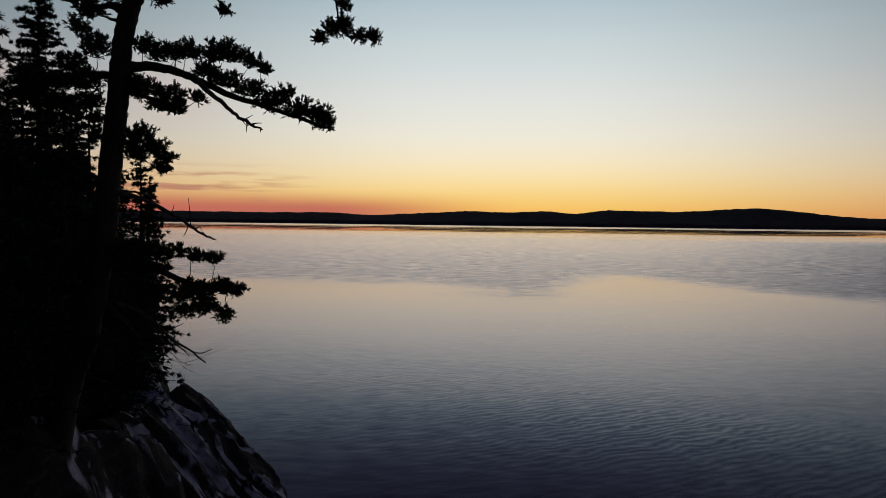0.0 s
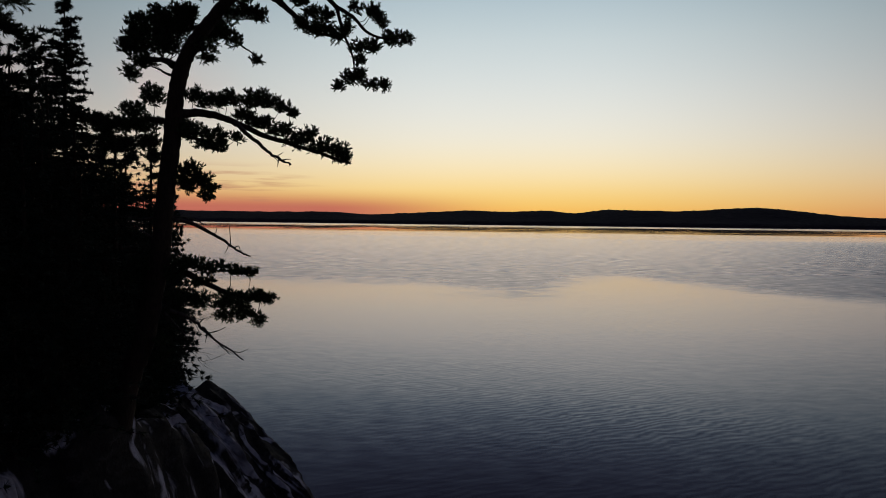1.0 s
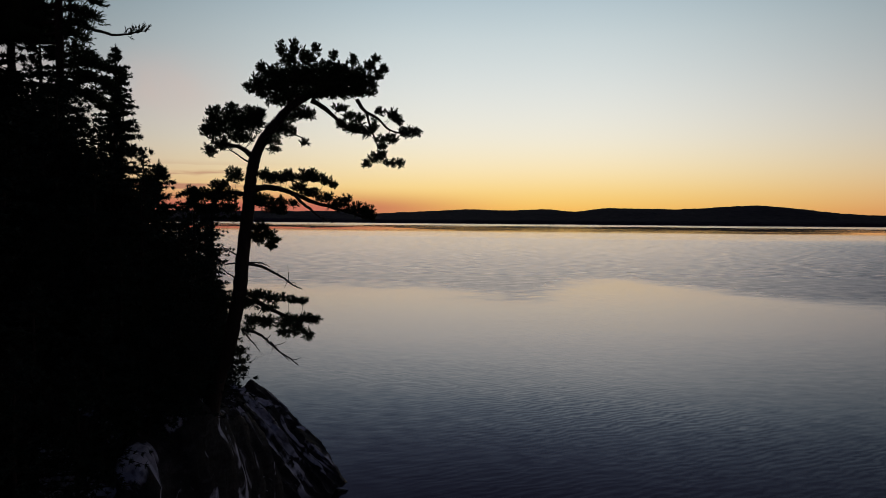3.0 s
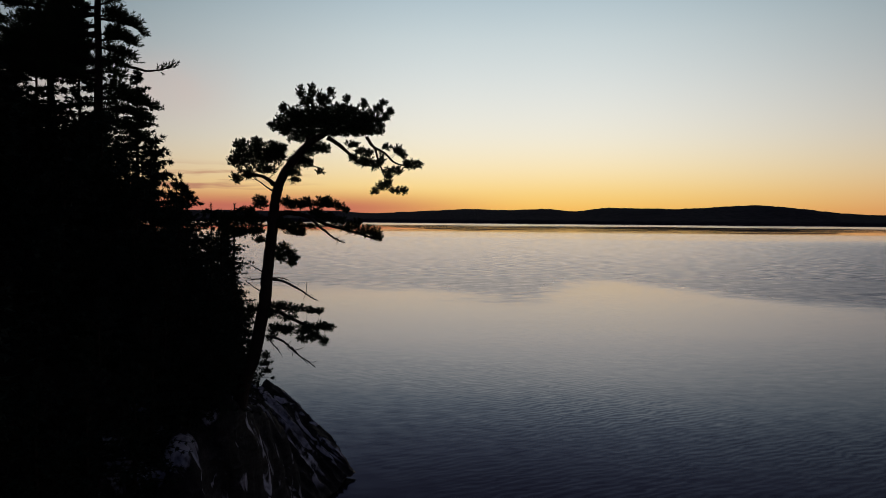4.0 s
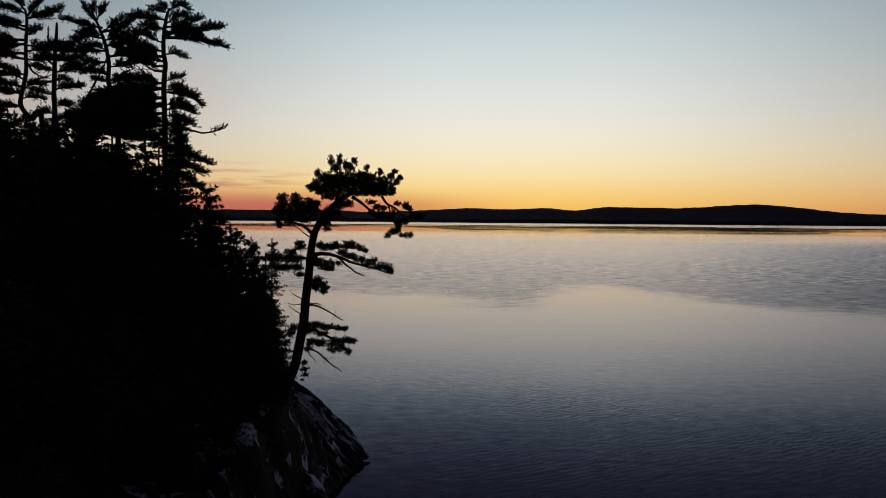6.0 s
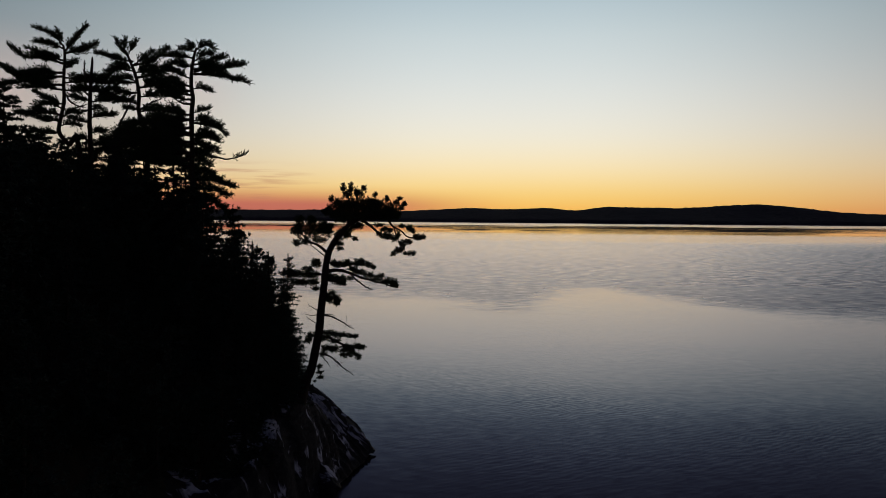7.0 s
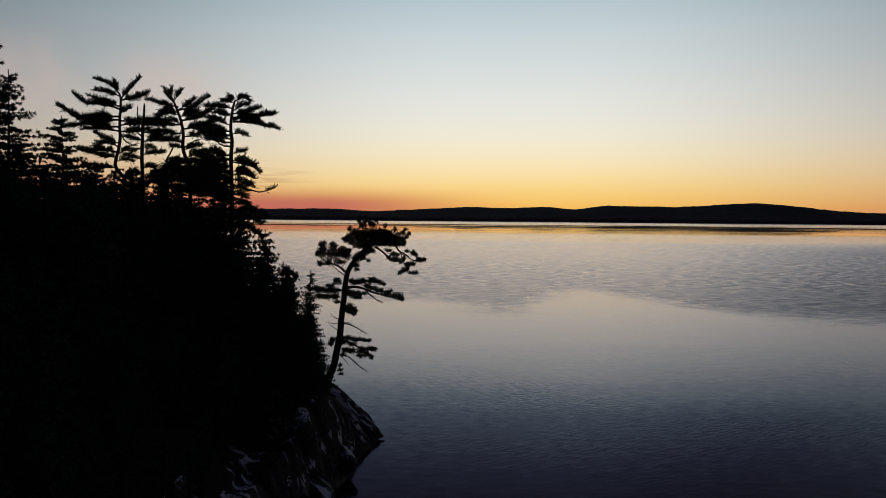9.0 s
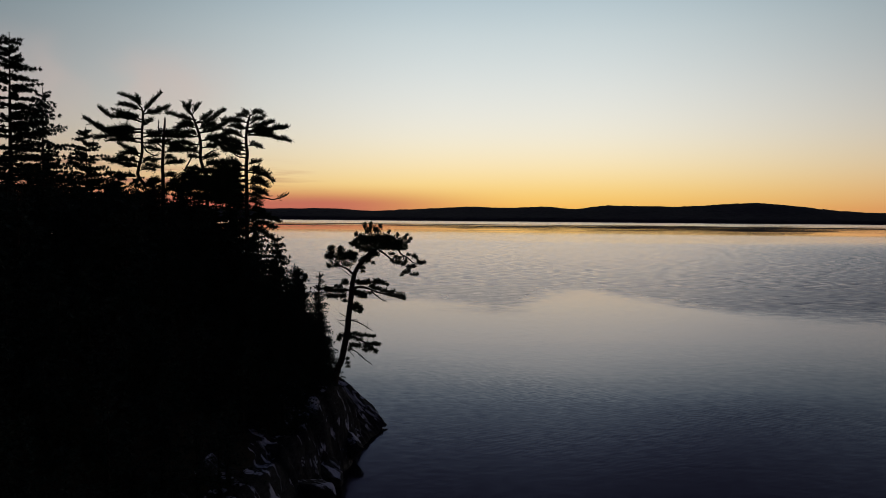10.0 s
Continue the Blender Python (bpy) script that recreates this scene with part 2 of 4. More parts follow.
    sx = mathnode(n, l, "ADD", slope(noise_at(n, l, 1.3, 3.0, stretch=(0.6, 1, 1.5)), small_k), slope(noise_at(n, l, 1.7, 3.0, stretch=(0.5, 1, 1.7)), mathnode(n, l, "MULTIPLY", chop_k, 0.6)))
    # the faces of the wavelets that lean towards the open side
    lean = ramp(n, [(p0 / 100, (v, v, v)) for p0, v in ((0, 0.062), (20, 0.060), (25, 0.050), (30, 0.036), (36, 0.024), (44, 0.016), (70, 0.013))])
    l.new(mathnode(n, l, "DIVIDE", wander, 100.0), lean.inputs[0])
    open_side = smooth(n, l, mathnode(n, l, "DIVIDE", xyz.outputs[0], mathnode(n, l, "MAXIMUM", mathnode(n, l, "ADD", y, 14.0), 4.0)), 0.16, 0.62)
    breeze = mathnode(n, l, "ADD", mathnode(n, l, "MULTIPLY", ruffled, mathnode(n, l, "ADD", mathnode(n, l, "MULTIPLY", mathnode(n, l, "MULTIPLY", smooth(n, l, y, 105.0, 300.0), mathnode(n, l, "SUBTRACT", 1.0, smooth(n, l, far_edge, 310.0, 390.0))), 0.035), 0.006)), mathnode(n, l, "MULTIPLY", mathnode(n, l, "MULTIPLY", open_side, mathnode(n, l, "SUBTRACT", 1.0, smooth(n, l, y, 200.0, 420.0))), mathnode(n, l, "ADD", mathnode(n, l, "MULTIPLY", ruffled, 0.055), 0.028)))
    sy = mathnode(n, l, "SUBTRACT", sy, mathnode(n, l, "ADD", mathnode(n, l, "MULTIPLY", mathnode(n, l, "SUBTRACT", lean.outputs[0], 0.018), mathnode(n, l, "SUBTRACT", 1.0, smooth(n, l, y, 250.0, 420.0))), breeze))
    sy = mathnode(n, l, "SUBTRACT", sy, mathnode(n, l, "MULTIPLY", mathnode(n, l, "MULTIPLY", smooth(n, l, far_edge, 430.0, 520.0), mathnode(n, l, "SUBTRACT", 1.0, smooth(n, l, far_edge, 900.0, 1150.0))), 0.005))
    tilt = n.new("ShaderNodeCombineXYZ")
    l.new(sx, tilt.inputs[0])
    l.new(sy, tilt.inputs[1])
    tilt.inputs[2].default_value = 1.0
    unit = n.new("ShaderNodeVectorMath")
    unit.operation = "NORMALIZE"
    l.new(tilt.outputs[0], unit.inputs[0])
    # mirror by Fresnel over the dark depth
    gloss, body, fresnel, both_of = (n.new("ShaderNode" + k) for k in ("BsdfGlossy", "BsdfDiffuse", "Fresnel", "MixShader"))
    gloss.inputs["Color"].default_value = (1.0, 0.92, 0.935, 1)
    body.inputs["Color"].default_value = (0.006, 0.007, 0.012, 1)
    fresnel.inputs["IOR"].default_value = 1.58
    l.new(mathnode(n, l, "ADD", mathnode(n, l, "ADD", mathnode(n, l, "MULTIPLY", ruffled, 0.14), mathnode(n, l, "MULTIPLY", calm, 0.13)), 0.012), gloss.inputs["Roughness"])
    for node in (gloss, body, fresnel):
        l.new(unit.outputs[0], node.inputs["Normal"])
    for k, node in enumerate((fresnel, body, gloss)):
        l.new(node.outputs[0], both_of.inputs[k])
    l.new(both_of.outputs[0], n["Material Output"].inputs["Surface"])


BARK, DEADWOOD = material("bark", bark), material("deadwood", deadwood)
PINE = material("pine_needles", needles_of((0.022, 0.034, 0.02), (0.05, 0.07, 0.035)))
SPRUCE = material("spruce_needles", needles_of((0.015, 0.026, 0.02), (0.035, 0.05, 0.035)))
ROCK, FLOOR, FAR, SEA = material("rock_snow", rock_snow), material("forest_floor", forest_floor), material("far_forest", far_forest), material("sea", sea)


# ---- mesh helpers ----
def mesh_of(name, verts, faces, mat, soft=False):
    """A mesh from an array of places and an array of faces that all have as many corners."""
    verts, faces = np.asarray(verts, np.float32), np.asarray(faces, np.int32)
    me = bpy.data.meshes.new(name)
    me.vertices.add(len(verts))
    me.vertices.foreach_set("co", verts.ravel())
    me.loops.add(faces.size)
    me.loops.foreach_set("vertex_index", faces.ravel())
    me.polygons.add(len(faces))
    me.polygons.foreach_set("loop_start", np.arange(0, faces.size, faces.shape[1], dtype=np.int32))
    if soft:
        me.polygons.foreach_set("use_smooth", np.ones(len(faces), dtype=bool))
    me.update(calc_edges=True)
    me.materials.append(mat)
    return me


def part(name, me, parent, label=""):
    ob = new(name, me)
    ob.parent = parent
    return tagged(ob, label)


def curve(points, steps=6):
    """A smooth line through the points."""
    p = np.asarray(points, float)
    p = np.vstack([2 * p[0] - p[1], p, 2 * p[-1] - p[-2]])
    out = []
    for i in range(1, len(p) - 2):
        for s in np.linspace(0, 1, steps, endpoint=False):
            out.append(0.5 * (2 * p[i] + (p[i + 1] - p[i - 1]) * s + (2 * p[i - 1] - 5 * p[i] + 4 * p[i + 1] - p[i + 2]) * s ** 2
                              + (3 * p[i] - p[i - 1] - 3 * p[i + 1] + p[i + 2]) * s ** 3))
    out.append(p[-2])
    return np.array(out)


class Shape:
    """Gathers tubes, then makes one mesh of them."""

    def __init__(self):
        self.v, self.f, self.n = [], [], 0

    def tube(self, line, radii, sides=6, rng=None, rough=0.0):
        line = np.asarray(line, float)
        k = len(line)
        tan = np.gradient(line, axis=0)
        tan /= np.linalg.norm(tan, axis=1, keepdims=True) + 1e-9
        a = np.zeros_like(tan)
        a[0] = np.cross(tan[0], (0.31, 0.95, 0.05) if abs(tan[0][1]) < 0.8 else (1.0, 0, 0))
        for q in range(1, k):
            a[q] = a[q - 1] - tan[q] * np.dot(a[q - 1], tan[q])
        a /= np.linalg.norm(a, axis=1, keepdims=True) + 1e-9
        b = np.cross(tan, a)
        ang = np.linspace(0, 2 * np.pi, sides, endpoint=False)
        rad = np.asarray(radii, float)[:, None] * np.ones(sides)[None]
        if rng is not None:
            rad = rad * (1 + rough * rng.normal(size=rad.shape))
        ring = line[:, None] + rad[..., None] * (np.cos(ang)[None, :, None] * a[:, None] + np.sin(ang)[None, :, None] * b[:, None])
        i = np.arange(k - 1)[:, None] * sides
        j = np.arange(sides)[None]
        jn = (j + 1) % sides
        quads = np.stack([i + j, i + jn, i + sides + jn, i + sides + j], -1).reshape(-1, 4)
        self.v.append(ring.reshape(-1, 3))
        self.f.append(quads + self.n)
        self.n += k * sides

    def mesh(self, name, mat):
        return mesh_of(name, np.vstack(self.v), np.vstack(self.f), mat, True)


def blades(rng, places, axes, count, length, width, spread=1.0):
    """Slender three-cornered needles that fan out from each place, about its axis."""
    n = len(places) * count
    p = np.repeat(np.asarray(places), count, 0)
    d = np.repeat(np.asarray(axes), count, 0) + spread * rng.normal(size=(n, 3)) * 0.6
    d /= np.linalg.norm(d, axis=1, keepdims=True) + 1e-9
    side = np.cross(d, rng.normal(size=(n, 3)))
    side *= width / 2 / (np.linalg.norm(side, axis=1, keepdims=True) + 1e-9)
    tip = p + d * (length * rng.uniform(0.65, 1.15, (n, 1)))
    v = np.stack([p - side, p + side, tip], 1).reshape(-1, 3)
    return v


def needle_mesh(name, v, mat):
    return mesh_of(name, v, np.arange(len(v)).reshape(-1, 3), mat)


# ---- land ----
def shore(y):
    """The shoreline's x at y."""
    ys = (-60, -24, -8, 2, 7, 10.0, 11.5, 12.6, 13.4, 14.4, 16.5, 19, 22, 28, 40, 70, 100)
    xs = (-16, -9, -6.2, -5.1, -4.85, -4.5, -4.6, -4.8, -5.0, -5.5, -6.7, -8.2, -9.6, -13, -21, -46, -80)
    x = float(np.interp(y, ys, xs))
    return x + 0.22 * noise.noise((y * 0.55, 3.1, 0)) + 0.14 * noise.noise((y * 1.9, 7.7, 0))


def land(x, y):
    """The height of the ground."""
    d = shore(y) - x
    crag = float(np.interp(y, (-60, 2, 5, 7, 8.7, 10, 11.6, 13, 14, 16, 20, 100), (0.8, 0.8, 0.95, 1.18, 1.22, 1.12, 0.88, 0.56, 0.5, 0.7, 0.75, 0.8)))
    if d < 0:
        z = max(-4.0, 1.5 * d)
    else:
        s = min(1.0, d / 1.1)
        z = 3.1 * crag * (s * s * (3 - 2 * s)) ** 0.75 + 0.72 * max(0.0, min(d, 7.5) - 1.7) + 0.13 * max(0.0, d - 7.5)
    fade = min(1.0, max(0.0, (d + 0.6) / 1.2))
    lump = noise.fractal((x * 0.7, y * 0.55, 0.3), 0.9, 2.0, 5)
    z += fade * 0.34 * lump
    # tilted ledges split by joints
    t = (z + 0.28 * x - 0.12 * y) / 0.52
    step = math.floor(t) + min(1.0, max(0.0, (t - math.floor(t) - 0.62) / 0.38)) ** 1.5
    z += fade * 0.42 * (step * 0.52 - t * 0.52 + 0.1) * max(0.0, 1 - max(0.0, d - 3.5) / 3)
    return z


def land_mesh():
    xs = np.concatenate([np.arange(-2.6, -9, -0.1), np.arange(-9, -30, -0.6), np.arange(-30, -121, -6)])
    ys = np.concatenate([np.arange(-60, 2, 1.5), np.arange(2, 17, 0.1), np.arange(17, 40, 0.6), np.arange(40, 101, 4)])
    v = np.array([(x, y, land(x, y)) for y in ys for x in xs])
    for q in v:
        if -9 < q[0] and 1 < q[1] < 18 and q[2] > -1.5:
            for k, amp in ((0.8, 0.16), (2.1, 0.10), (5.5, 0.045), (11.0, 0.02)):
                q += amp * np.array(noise.noise_vector((q[0] * k, q[1] * k, q[2] * k * 1.6)))
    w = len(xs)
    i = np.arange(len(ys) - 1)[:, None] * w + np.arange(w - 1)[None]
    f = np.stack([i, i + w, i + w + 1, i + 1], -1).reshape(-1, 4)
    me = mesh_of("headland", v, f, ROCK, True)
    me.materials.append(FLOOR)
    c = v[f].mean(1)
    inland = np.array([shore(y) - x for x, y, _ in c])
    me.polygons.foreach_set("material_index", (inland + 0.4 * np.sin(c[:, 1] * 1.7) > 2.2).astype(np.int32))
    return me


tagged(new("ground", land_mesh()), "steep dark rocky headland with thin patches of snow above the water", "headland", kind="structure")

# water, one sheet out to the horizon
water = mesh_of("water", [(-6000, -3000, 0), (6000, -3000, 0), (6000, 5200, 0), (-6000, 5200, 0)], [(0, 1, 2, 3)], SEA)
tagged(new("water", water), "calm sea at dusk with fine ripples and wind-ruffled belts", "water", kind="structure")


def hills_mesh():
    """Wooded hills on the far shore: one long ridge that rises from the water and falls away behind."""
    px = (-4600, -2600, -1300, -850, -640, -450, -250, -36, 90, 260, 384, 500, 820, 1107, 1250, 1446, 1660, 2400, 4600)
    pz = (40, 42, 45, 44, 46, 36, 47, 59, 53, 61, 50, 67, 64, 83, 72, 50, 42, 46, 40)
    xs = np.arange(-4600, 4601, 12.0)
    rows = np.linspace(0, 1, 26)
    ridge = np.interp(xs, px, pz)
    ridge = np.convolve(np.pad(ridge, 4, mode="edge"), np.hanning(9) / np.hanning(9).sum(), "valid")
    v = []
    for r in rows:
        for x, top in zip(xs, ridge):
            bay = 2380 + 90 * noise.noise((x * 0.0018, 0.5, 0)) + 40 * noise.noise((x * 0.007, 4.5, 0))
            y = bay + (3000 - bay) * min(1.0, r / 0.6) if r < 0.6 else 3000 + 900 * (r - 0.6) / 0.4
            rise = min(1.0, r / 0.6)
            z = -3 + 16 * min(1.0, r / 0.05) + (top - 13) * (rise * rise * (3 - 2 * rise)) if r < 0.6 else top * (1 - 0.7 * (r - 0.6) / 0.4)
            z += (3.2 * noise.noise((x * 0.016, y * 0.02, 1)) + 2.6 * noise.noise((x * 0.075, y * 0.05, 2))) * (0 if r == 0 else 1)
            v.append((x, y, z))
    w = len(xs)
    i = np.arange(len(rows) - 1)[:, None] * w + np.arange(w - 1)[None]
    f = np.stack([i, i + 1, i + w + 1, i + w], -1).reshape(-1, 4)
    return mesh_of("hills", v, f, FAR, True)


tagged(new("backdrop", hills_mesh()), "low wooded hills along the far shore, black against the afterglow", "hills", kind="structure")


# ---- shore rocks ----
def rock(label, seed, place, size, turn):
    """A fractured block: a ball cut by flat joints, roughened."""
    rng = np.random.default_rng(seed)
    bm = bmesh.new()
    bmesh.ops.create_icosphere(bm, subdivisions=5, radius=1.0)
    cuts = [(Vector(rng.normal(size=3)).normalized(), rng.uniform(0.45, 0.8)) for _ in range(13)]
    for v in bm.verts:
        for nrm, reach in cuts:
            over = v.co.dot(nrm) - reach
            if over > 0:
                v.co -= nrm * over * 0.93
        q = v.co * 2.3 + Vector((seed, 0, 0))
        v.co *= 1 + 0.07 * noise.fractal(q, 0.9, 2.1, 5)
    bmesh.ops.scale(bm, vec=size, verts=bm.verts)
    me = bpy.data.meshes.new("rock")
    bm.to_mesh(me)
    bm.free()
    me.materials.append(ROCK)
    ob = new("rock", me)
    ob.matrix_basis = pose(*place, *turn)
    return tagged(ob, label, "rock", "rocks along the shore")


def slab(label, seed, top, tip, near_top, near_tip, thick):
    """A tilted ledge: its back edge falls from top to tip, its near edge from near_top to near_tip; layered, with a broken rim and an undercut."""
    nu, nv, nw = 64, 90, 8
    top, tip, near_top, near_tip = (np.array(p, float) for p in (top, tip, near_top, near_tip))
    normal = np.cross(tip - top, near_top - top)
    normal *= math.copysign(1.0, normal[2]) / np.linalg.norm(normal)
    dip = (tip - top) / np.linalg.norm(tip - top)

    def place(u, v, w):
        p = (top * (1 - u) + tip * u) * (1 - v) + (near_top * (1 - u) + near_tip * u) * v
        bulge = 0.2 * math.sin(math.pi * min(1.0, u * 1.05)) ** 0.8 * (1 - 0.45 * v) - 0.5 * max(0.0, v - 0.55) ** 1.5
        bed = v * 9.0 + 1.1 * noise.noise((u * 1.7, v * 1.2, seed)) + u * 1.3
        step = 0.16 * ((bed - math.floor(bed)) ** 2.2 - 0.4) * min(1.0, 6 * v + 0.15)
        q = p + normal * (bulge + step) - normal * w * thick * (1.05 - 0.75 * u)
        q = q + dip * (-0.55 * w * u)
        for k, amp in ((0.9, 0.12), (2.3, 0.07), (6.0, 0.03), (13.0, 0.014)):
            q = q + amp * np.array(noise.noise_vector(tuple(q * k + seed)))
        return q

    v, f = [], []

    def sheet(points, flip):
        rows, cols, base = len(points), len(points[0]), len(v)
        v.extend(q for row in points for q in row)
        for i in range(rows - 1):
            for j in range(cols - 1):
                c = base + i * cols + j
                f.append((c, c + cols, c + cols + 1, c + 1) if flip else (c, c + 1, c + cols + 1, c + cols))

    us, vs, ws = np.linspace(0, 1, nu), np.linspace(0, 1, nv), np.linspace(0, 1, nw)
    sheet([[place(a, b, 0) for b in vs] for a in us], True)
    sheet([[place(a, b, 1) for b in vs] for a in us], False)
    sheet([[place(1, b, c) for b in vs] for c in ws], False)
    sheet([[place(0, b, c) for b in vs] for c in ws], True)
    sheet([[place(a, 0, c) for a in us] for c in ws], True)
    sheet([[place(a, 1, c) for a in us] for c in ws], False)
    me = mesh_of("rock", v, f, ROCK, True)
    bm = bmesh.new()
    bm.from_mesh(me)
    bmesh.ops.remove_doubles(bm, verts=bm.verts, dist=0.0005)
    bmesh.ops.recalc_face_normals(bm, faces=bm.faces)
    bm.to_mesh(me)
    bm.free()
    return tagged(new("rock", me), label, "rock", "rocks along the shore")


slab("long tilted ledge of dark rock with streaks of snow", 5, (-7.4, 17.4, 2.4), (-3.75, 14.5, 0.1), (-5.95, 9.3, 3.45), (-4.55, 10.6, 0.1), 1.0)
rock("snow-dusted block of rock at the water's edge", 6, (-5.0, 9.1, 0.7), (0.75, 1.1, 0.95), (0, 10, 60))
rock("broad shelf of rock with snow in its hollows", 7, (-5.5, 5.6, 0.5), (1.0, 1.5, 0.8), (6, 12, 20))
rock("dark split rock on the shore", 8, (-5.7, 3.2, 0.5), (1.2, 1.4, 1.1), (0, 15, 75))


# ---- trees ----
def brush(rng, roots, ways, lengths, count, needle, width):
    """Shoots like bottle brushes: slender needles all along each, leaning forward."""
    n = len(roots)
    f = rng.uniform(0.05, 1.0, (n, count, 1))
    axis = ways / (np.linalg.norm(ways, axis=1, keepdims=True) + 1e-9)
    p = roots[:, None] + axis[:, None] * lengths[:, None, None] * f
    d = axis[:, None] * (0.6 + 0.5 * f) + rng.normal(size=(n, count, 3)) * 0.45
    d /= np.linalg.norm(d, axis=2, keepdims=True) + 1e-9
    side = np.cross(d, rng.normal(size=(n, count, 3)))
    side *= width / 2 / (np.linalg.norm(side, axis=2, keepdims=True) + 1e-9)
    tip = p + d * needle * rng.uniform(0.7, 1.15, (n, count, 1))
    return np.stack([p - side, p + side, tip], 2).reshape(-1, 3)


class Pine:
    """A wind-shaped pine. trunk: (x, z) up the stem; limbs are added one by one, each an own part with its foliage."""

    def __init__(self, label, seed, foot, trunk, radius):
        self.rng, self.foot = np.random.default_rng(seed), np.array(foot, float)
        fx, fy, fz = foot
        self.tree = new("pine_tree")
        self.tree.location = foot
        tagged(self.tree, label, "tree")
        self.stem = curve([(fx, fy, fz - 0.5)] + [(x, fy - 0.08 * i / len(trunk), z) for i, (x, z) in enumerate(trunk)], 7)
        s = np.linspace(0, 1, len(self.stem))
        rad = radius[0] * (1 - s) ** 0.48 + radius[1] + radius[0] * 0.45 * np.exp(-s * 26)
        shape = Shape()
        shape.tube(self.stem - self.foot, rad, 11, self.rng, 0.045)
        part("trunk", shape.mesh("trunk", BARK), self.tree)

    def line(self, pts, back, wobble):
        n, stem = len(pts), self.stem
        start = stem[np.argmin((stem[:, 0] - pts[0][0]) ** 2 + (stem[:, 2] - pts[0][1]) ** 2)][1]
        line = curve([(x, start + back * (i / (n - 1)) ** 1.2, z) for i, (x, z) in enumerate(pts)], 6)
        line[1:-1] += self.rng.normal(size=(len(line) - 2, 3)) * wobble
        return line

    def hang(self, wood, needles):
        limb = part("limb", wood.mesh("limb", BARK), self.tree)
        part("foliage", needle_mesh("foliage", needles - self.foot, PINE), limb, "dark green tufts of pine needles")

    def dead(self, pts, back, r):
        rng, n = self.rng, len(pts)
        line = self.line(pts, back, r * 0.22)
        wood = Shape()
        wood.tube(line - self.foot, np.linspace(r, r * 0.3, len(line)), 6, rng, 0.07)
        for q in range(rng.integers(4, 8)):
            a = line[rng.integers(len(line) // 3, len(line) - 1)]
            d = (line[-1] - line[0]) / n * 0.35 + rng.normal(size=3) * 0.08 * n / 3
            twig = curve([a, a + d * 0.5 + rng.normal(size=3) * 0.02, a + d], 3) - self.foot
            wood.tube(twig, np.linspace(r * 0.3, r * 0.1, len(twig)), 4)
        part("dead_branch", wood.mesh("dead_branch", DEADWOOD), self.tree, "bare dead branch with broken twigs")

    def limb(self, pts, back, r, pads):
        """A limb that carries cushions (x, z, half width, half height) of upright shoots."""
        rng = self.rng
        line = self.line(pts, back, r * 0.07)
        wood = Shape()
        wood.tube(line - self.foot, np.linspace(r, r * 0.3, len(line)), 6, rng, 0.07)
        self.hang(wood, np.vstack([self.cushion(wood, line, *p) for p in pads]))

    def cushion(self, wood, line, x, z, rx, rz):
        rng = self.rng
        ry = max(0.75 * rx, 0.16)
        near = line[np.argmin((line[:, 0] - x) ** 2 + (line[:, 2] - z) ** 2)]
        c = np.array([x, near[1] + rng.normal() * 0.2 * ry, z])
        k = int(14 + 1150 * rx * rz)
        u = rng.normal(size=(k, 3))
        u /= np.linalg.norm(u, axis=1, keepdims=True)
        u *= rng.uniform(0.1, 1.0, (k, 1)) ** 0.4
        spots = c + u * np.array([rx, ry, rz]) * 1.1 - np.array([0, 0, 0.15 * rz])
        gap = np.sqrt(((spots[:, None] - line[None]) ** 2).sum(-1)).min(1)
        nodes, roots, ways, wide = [q for q in line], [], [], []
        for s in spots[np.argsort(gap)]:
            far = np.sqrt(((np.array(nodes) - s) ** 2).sum(1)) + rng.uniform(0, 0.03, len(nodes))
            root = nodes[int(np.argmin(np.where(far < 0.05, 9.0, far)))]
            span = np.linalg.norm(s - root)
            mid = (root + s) / 2 + np.array([0, 0, -0.1 * span]) + rng.normal(size=3) * 0.07 * span
            nodes.append(s)
            wood.tube(np.array([root, mid, s]) - self.foot, (0.008, 0.006, 0.004), 3)
            out = (s - mid) / (np.linalg.norm(s - mid) + 1e-6)
            away = (s - c) / np.array([rx, ry, rz])
            for _ in range(4):
                roots.append(s)
                wide.append(0.016 if np.linalg.norm(away) < 0.6 else 0.0095)
                ways.append(out * 0.45 + away * 0.35 + np.array([0, 0, 0.55]) + rng.normal(size=3) * 0.38)
        n = len(roots)
        outer = brush(rng, np.array(roots), np.array(ways), rng.uniform(0.025, 0.08, n), 21, 0.034, np.array(wide)[:, None, None])
        # the close-packed older needles inside
        m = int(20 + 8500 * rx * rz)
        u = rng.normal(size=(m, 3))
        u *= rng.uniform(0.0, 1.0, (m, 1)) ** 0.45 / np.linalg.norm(u, axis=1, keepdims=True)
        inner = blades(rng, c + u * np.array([rx, ry, rz]) * 0.8 - np.array([0, 0, 0.12 * rz]), rng.normal(size=(m, 3)), 1, 0.06, 0.04)
        return np.vstack([outer, inner])

    def bough(self, pts, back, w, bare=0.12):
        """A flat layered bough: side sprays on both flanks, shorter towards the tip."""
        rng = self.rng
        line = self.line(pts, back, 0.012)
        seg = np.linalg.norm(np.diff(line, axis=0), axis=1)
        dist = np.concatenate([[0], np.cumsum(seg)])
        full = dist[-1]
        wood = Shape()
        r = 0.014 + 0.022 * min(full, 2.2)
        wood.tube(line - self.foot, np.linspace(r, 0.008, len(line)), 5, rng, 0.06)
        roots, ways = [], []
